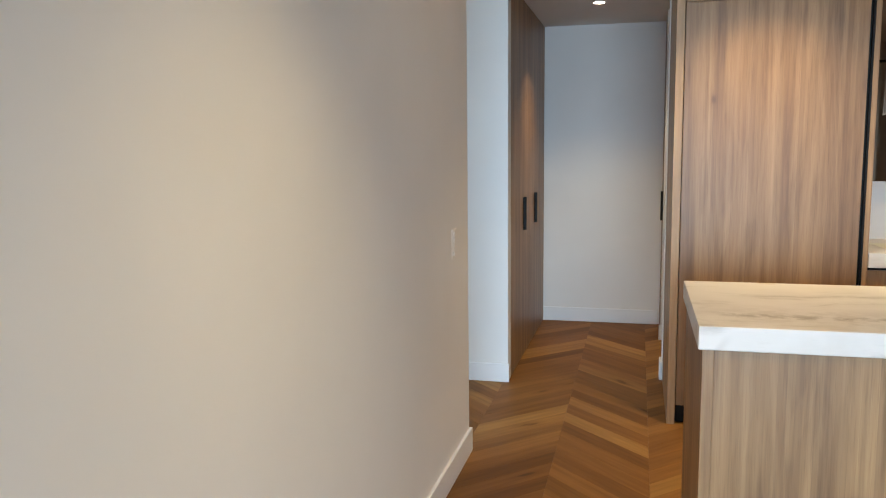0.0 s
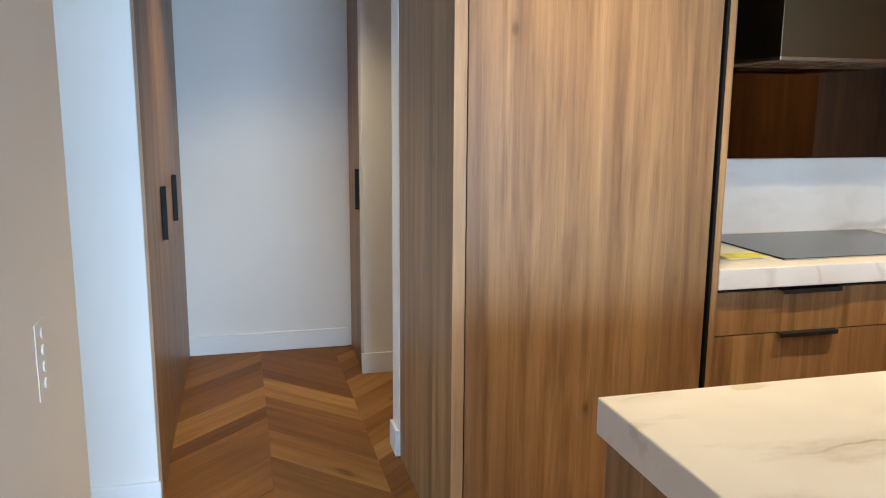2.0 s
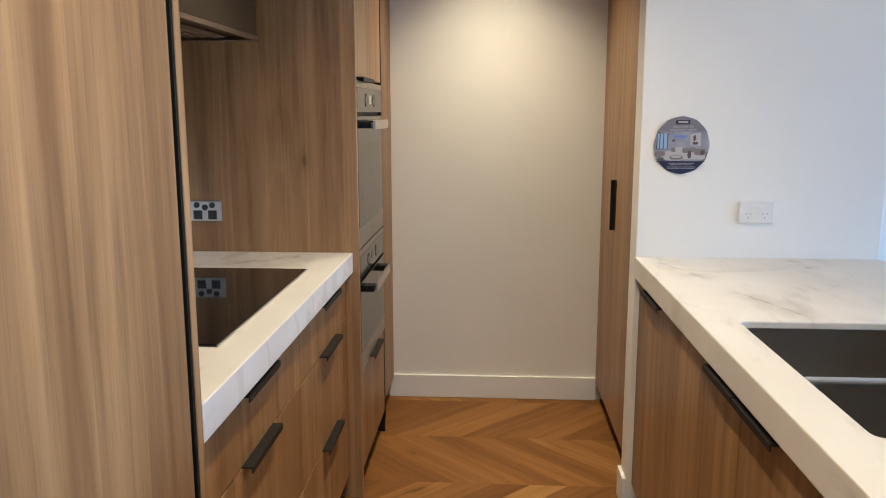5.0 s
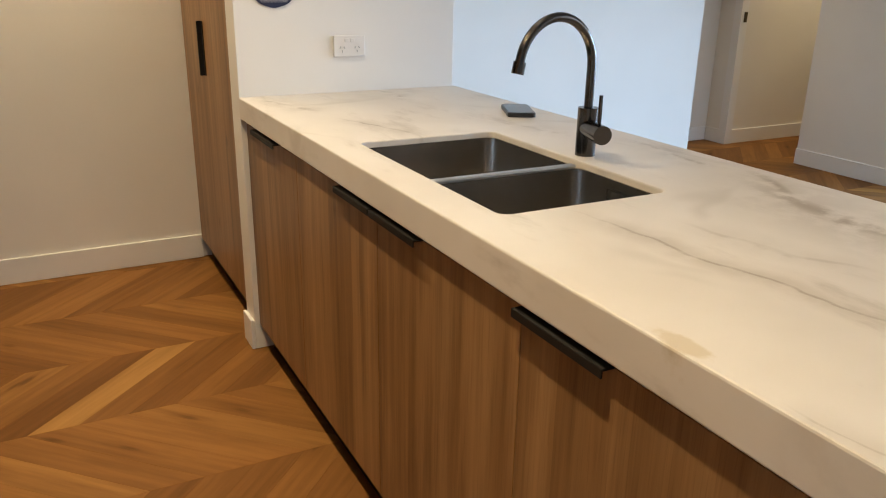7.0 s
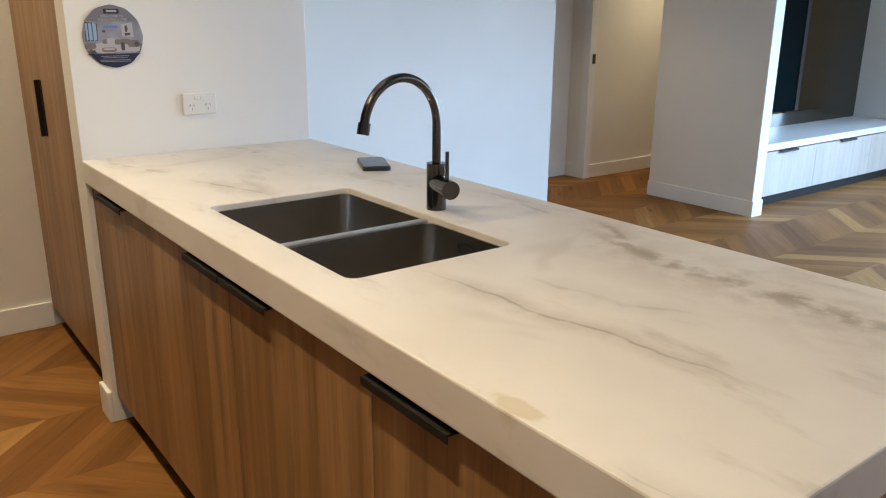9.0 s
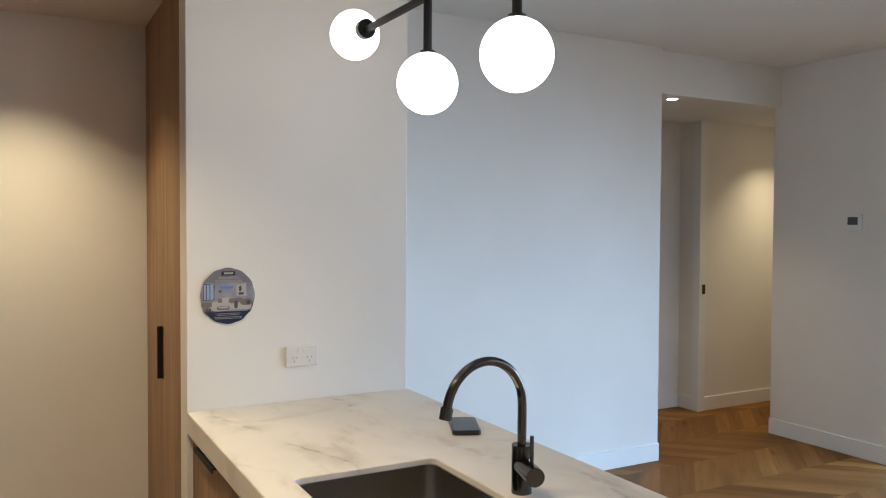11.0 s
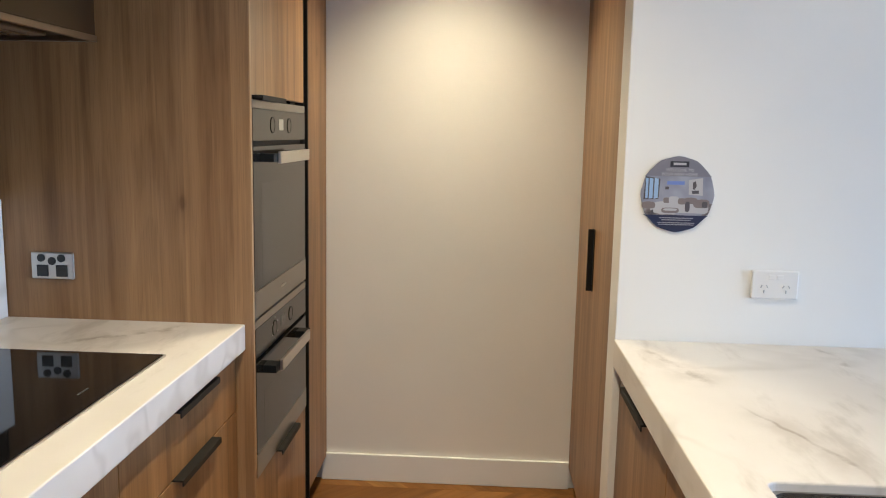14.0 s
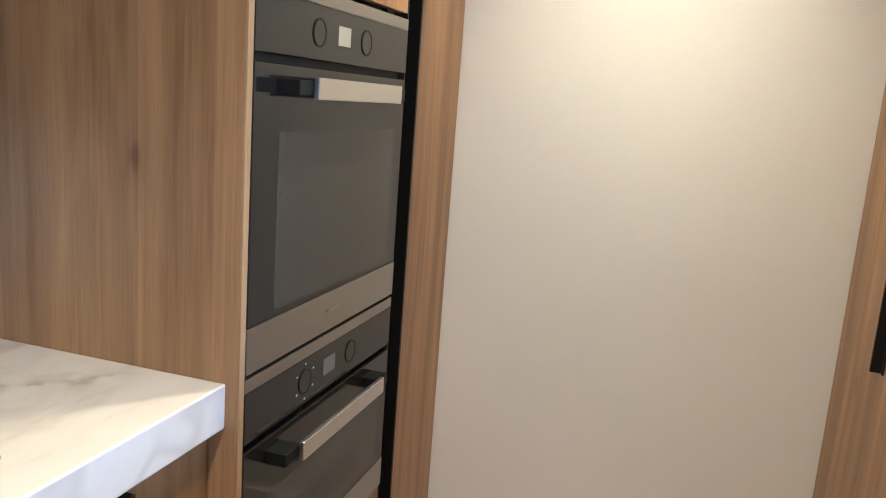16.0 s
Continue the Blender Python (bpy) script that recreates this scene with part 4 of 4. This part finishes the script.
sign_shape([(-0.080, 0.044), (-0.044, 0.038), (-0.046, -0.012), (-0.083, -0.014)], M_SIGN[6], "pictured_window_frame", 0.0001)
for w0, w1 in ((-0.079, -0.073), (-0.070, -0.061), (-0.058, -0.048)):
    sign_shape([(w0, 0.040), (w1, 0.038), (w1, -0.010), (w0, -0.012)], M_SIGN[8], "pictured_window", 0.0003)
sign_shape([(0.026, 0.036), (0.060, 0.042), (0.062, -0.002), (0.028, 0.000)], M_SIGN[4], "pictured_print", 0.0001)
sign_shape([(0.036, 0.030), (0.043, 0.034), (0.046, 0.022), (0.041, 0.012), (0.037, 0.014)], M_SIGN[6], "pictured_print_mark", 0.0003)
sign_shape([(0.034, 0.010), (0.052, 0.011), (0.052, 0.003), (0.036, 0.002)], M_SIGN[6], "pictured_print_mark", 0.0004)
sign_bar(-0.027, 0.016, 0.024, 0.033, M_SIGN[7], "pictured_lettering", 0.0003)
sign_bar(-0.031, -0.022, 0.012, 0.019, M_SIGN[6], "pictured_box", 0.0003)
for k, (p, q, a, b, m_k) in enumerate(((0.005, -0.034, 0.072, 0.017, 4), (0.000, -0.020, 0.036, 0.011, 4), (0.052, -0.036, 0.026, 0.012, 4), (0.060, -0.022, 0.020, 0.011, 5), (-0.026, -0.015, 0.008, 0.007, 5),
                                       (-0.008, -0.013, 0.013, 0.008, 4), (0.012, -0.017, 0.010, 0.008, 5), (0.034, -0.015, 0.016, 0.008, 5), (0.026, -0.030, 0.006, 0.013, 6), (0.068, -0.024, 0.007, 0.008, 6),
                                       (-0.070, -0.028, 0.017, 0.009, 5), (-0.016, -0.040, 0.022, 0.007, 5), (-0.016, -0.038, 0.017, 0.003, 4), (-0.060, -0.045, 0.003, 0.006, 6), (0.030, -0.049, 0.034, 0.003, 1))):
    sign_shape(blob(p, q, a, b), M_SIGN[m_k], "pictured_seating", 0.0003 + 0.00008 * k)
for q0, w0 in ((-0.060, 0.042), (-0.065, 0.036), (-0.072, 0.046), (-0.0765, 0.044)):
    sign_bar(-w0, w0, q0, q0 + 0.002, M_SIGN[1], "small_print", 0.0016)

# readable heading on the card
def lettering(body, p, q, size):
    cu = bpy.data.curves.new("heading", "FONT")
    cu.body, cu.size, cu.align_x, cu.align_y, cu.extrude = body, size, "CENTER", "CENTER", 0.0002
    cu.materials.append(M_SIGN[4])
    t = new("heading", cu)
    t.parent = sign
    t.matrix_parent_inverse = Matrix.Translation(-sign.location)
    t.matrix_basis = pose(SXF - 0.0034, 4.558 - p, 1.296 + q, 90, 0, -90)
    return t


lettering("WELCOME TO", 0.003, 0.060, 0.0105)
lettering("YOUR NEW HOME", 0.002, 0.0495, 0.0105)

sw = thing("light_switch", -0.65, 4.79, 1.035, "white four-gang wall light switch plate", "light switch")
box("plate", -0.6485, -0.6463, 4.752, 4.828, 0.972, 1.098, M_WALL, sw, 0.003)
for k in range(4):
    rod("button", (-0.647, 4.79, 0.992 + k * 0.028), (-0.6435, 4.79, 0.992 + k * 0.028), 0.009, M_WALL, sw, "", 20)

# ---- hall cupboards ----
hc = thing("hall_cupboard", -0.9, 7.2, 0, "tall walnut laminate hall cupboard with black recessed pulls", "cabinet")
for y0, y1, h0 in ((6.337, 7.17, 6.86), (7.174, 8.066, 7.44)):
    d = box("door", -0.668, -0.648, y0, y1, 0.006, 2.412, M_WOOD, hc, 0.001)
    slot_pull(-0.648, h0, h0 + 0.05, 0.885, 1.11, d, "x", 1)
box("body", -1.2, -0.672, 6.337, 8.066, 0.006, H1, M_WOOD, hc, 0.001)

hd = thing("hall_door", 0.29, 7.85, 0, "walnut laminate hall door with a black pull, shut", "door")
leafd = box("leaf", 0.298, 0.338, 7.642, 8.066, 0.006, 2.412, M_WOOD, hd, 0.001)
slot_pull(0.298, 7.66, 7.70, 0.89, 1.11, leafd, "x", -1)

# ---- living room bench ----
def bench():
    b = thing("media_bench", 3.36, -1.3, 0, "low built-in media bench with white top and pale wood drawers", "bench")
    box("top", 3.095, 3.618, -3.4, 0.122, 0.425, 0.475, M_PLASTIC, b, 0.002, "white bench top")
    box("body", 3.13, 3.618, -3.4, 0.12, 0.075, 0.424, M_KICK, b, 0.001)
    box("kickboard", 3.14, 3.16, -3.4, 0.12, 0.0, 0.075, M_KICK, b, 0.001, "dark recessed kickboard")
    for k in range(4):
        y1 = 0.105 - k * 0.90
        d = box("drawer_front", 3.11, 3.129, max(y1 - 0.897, -3.4), y1, 0.078, 0.412, M_PALE, b, 0.001)
        lip = bmesh.new()
        add_box(lip, 3.092, 3.112, y1 - 0.60, y1 - 0.36, 0.410, 0.4145, 0.001)
        add_box(lip, 3.090, 3.093, y1 - 0.60, y1 - 0.36, 0.398, 0.4145, 0.001)
        part("handle", lip, M_BLACK, d, "black edge pull")


bench()
oc = thing("overhead_cupboard", 3.36, -1.3, 1.72, "white framed overhead cupboard with dark brown doors", "cabinet")
box("shelf", 3.10, 3.618, -3.4, 0.122, 1.735, 1.775, M_PLASTIC, oc, 0.002, "white bottom shelf")
box("body", 3.15, 3.618, -3.4, 0.12, 1.776, 2.688, M_KICK, oc, 0.001)
for k in range(5):
    y1 = 0.105 - k * 0.80
    box("divider", 3.105, 3.149, y1 - 0.012, y1 + 0.012, 1.776, 2.688, M_PLASTIC, oc, 0.001, "white upright")
    if k < 4:
        box("door", 3.125, 3.148, y1 - 0.785, y1 - 0.014, 1.778, 2.686, M_BROWN, oc, 0.001, "dark brown door")
tvp = thing("smoked_glass_panel", 3.61, -1.1, 0.48, "large dark reflective glass panel above the media bench", "panel")
box("lower_glass", 3.605, 3.619, -1.3205, 0.118, 0.4755, 0.598, M_TINT, tvp, 0.001, "smoked mirror strip above the bench")
# painted reflection on the mirror: teal for the window, black strip for its frame
box("glass", 3.605, 3.619, -1.265, 0.118, 0.5985, 1.733, M_TEAL, tvp, 0.001, "mirror area coloured dark blue-green as the window reflected in it")
box("mirrored_mullion", 3.598, 3.619, -1.32, -1.266, 0.5985, 1.733, M_BLACK, tvp, 0.001, "black strip standing in for the reflected window frame")
box("panel", 3.605, 3.619, -2.34, -1.321, 0.4755, 1.733, M_TINT, tvp, 0.001, "dark olive smoked mirror panel")
box("pier", 3.30, 3.618, -2.50, -2.345, 0.4755, 1.733, M_PLASTIC, tvp, 0.001, "white upright panel")

th = thing("thermostat", 3.258, 0.238, 1.57, "white wall thermostat with a small grey screen", "thermostat")
box("case", 3.198, 3.318, 0.238, 0.258, 1.515, 1.628, M_PLASTIC, th, 0.004)
box("screen", 3.222, 3.294, 0.2575, 0.2595, 1.555, 1.607, M_SCREEN, th, 0.001, "grey display")
dh = thing("passage_latch", 4.63, 0.1, 1.0, "small bronze latch on the passage lining", "latch")
box("plate", 4.616, 4.6255, 0.155, 0.185, 0.98, 1.06, M_BRONZE, dh, 0.002)
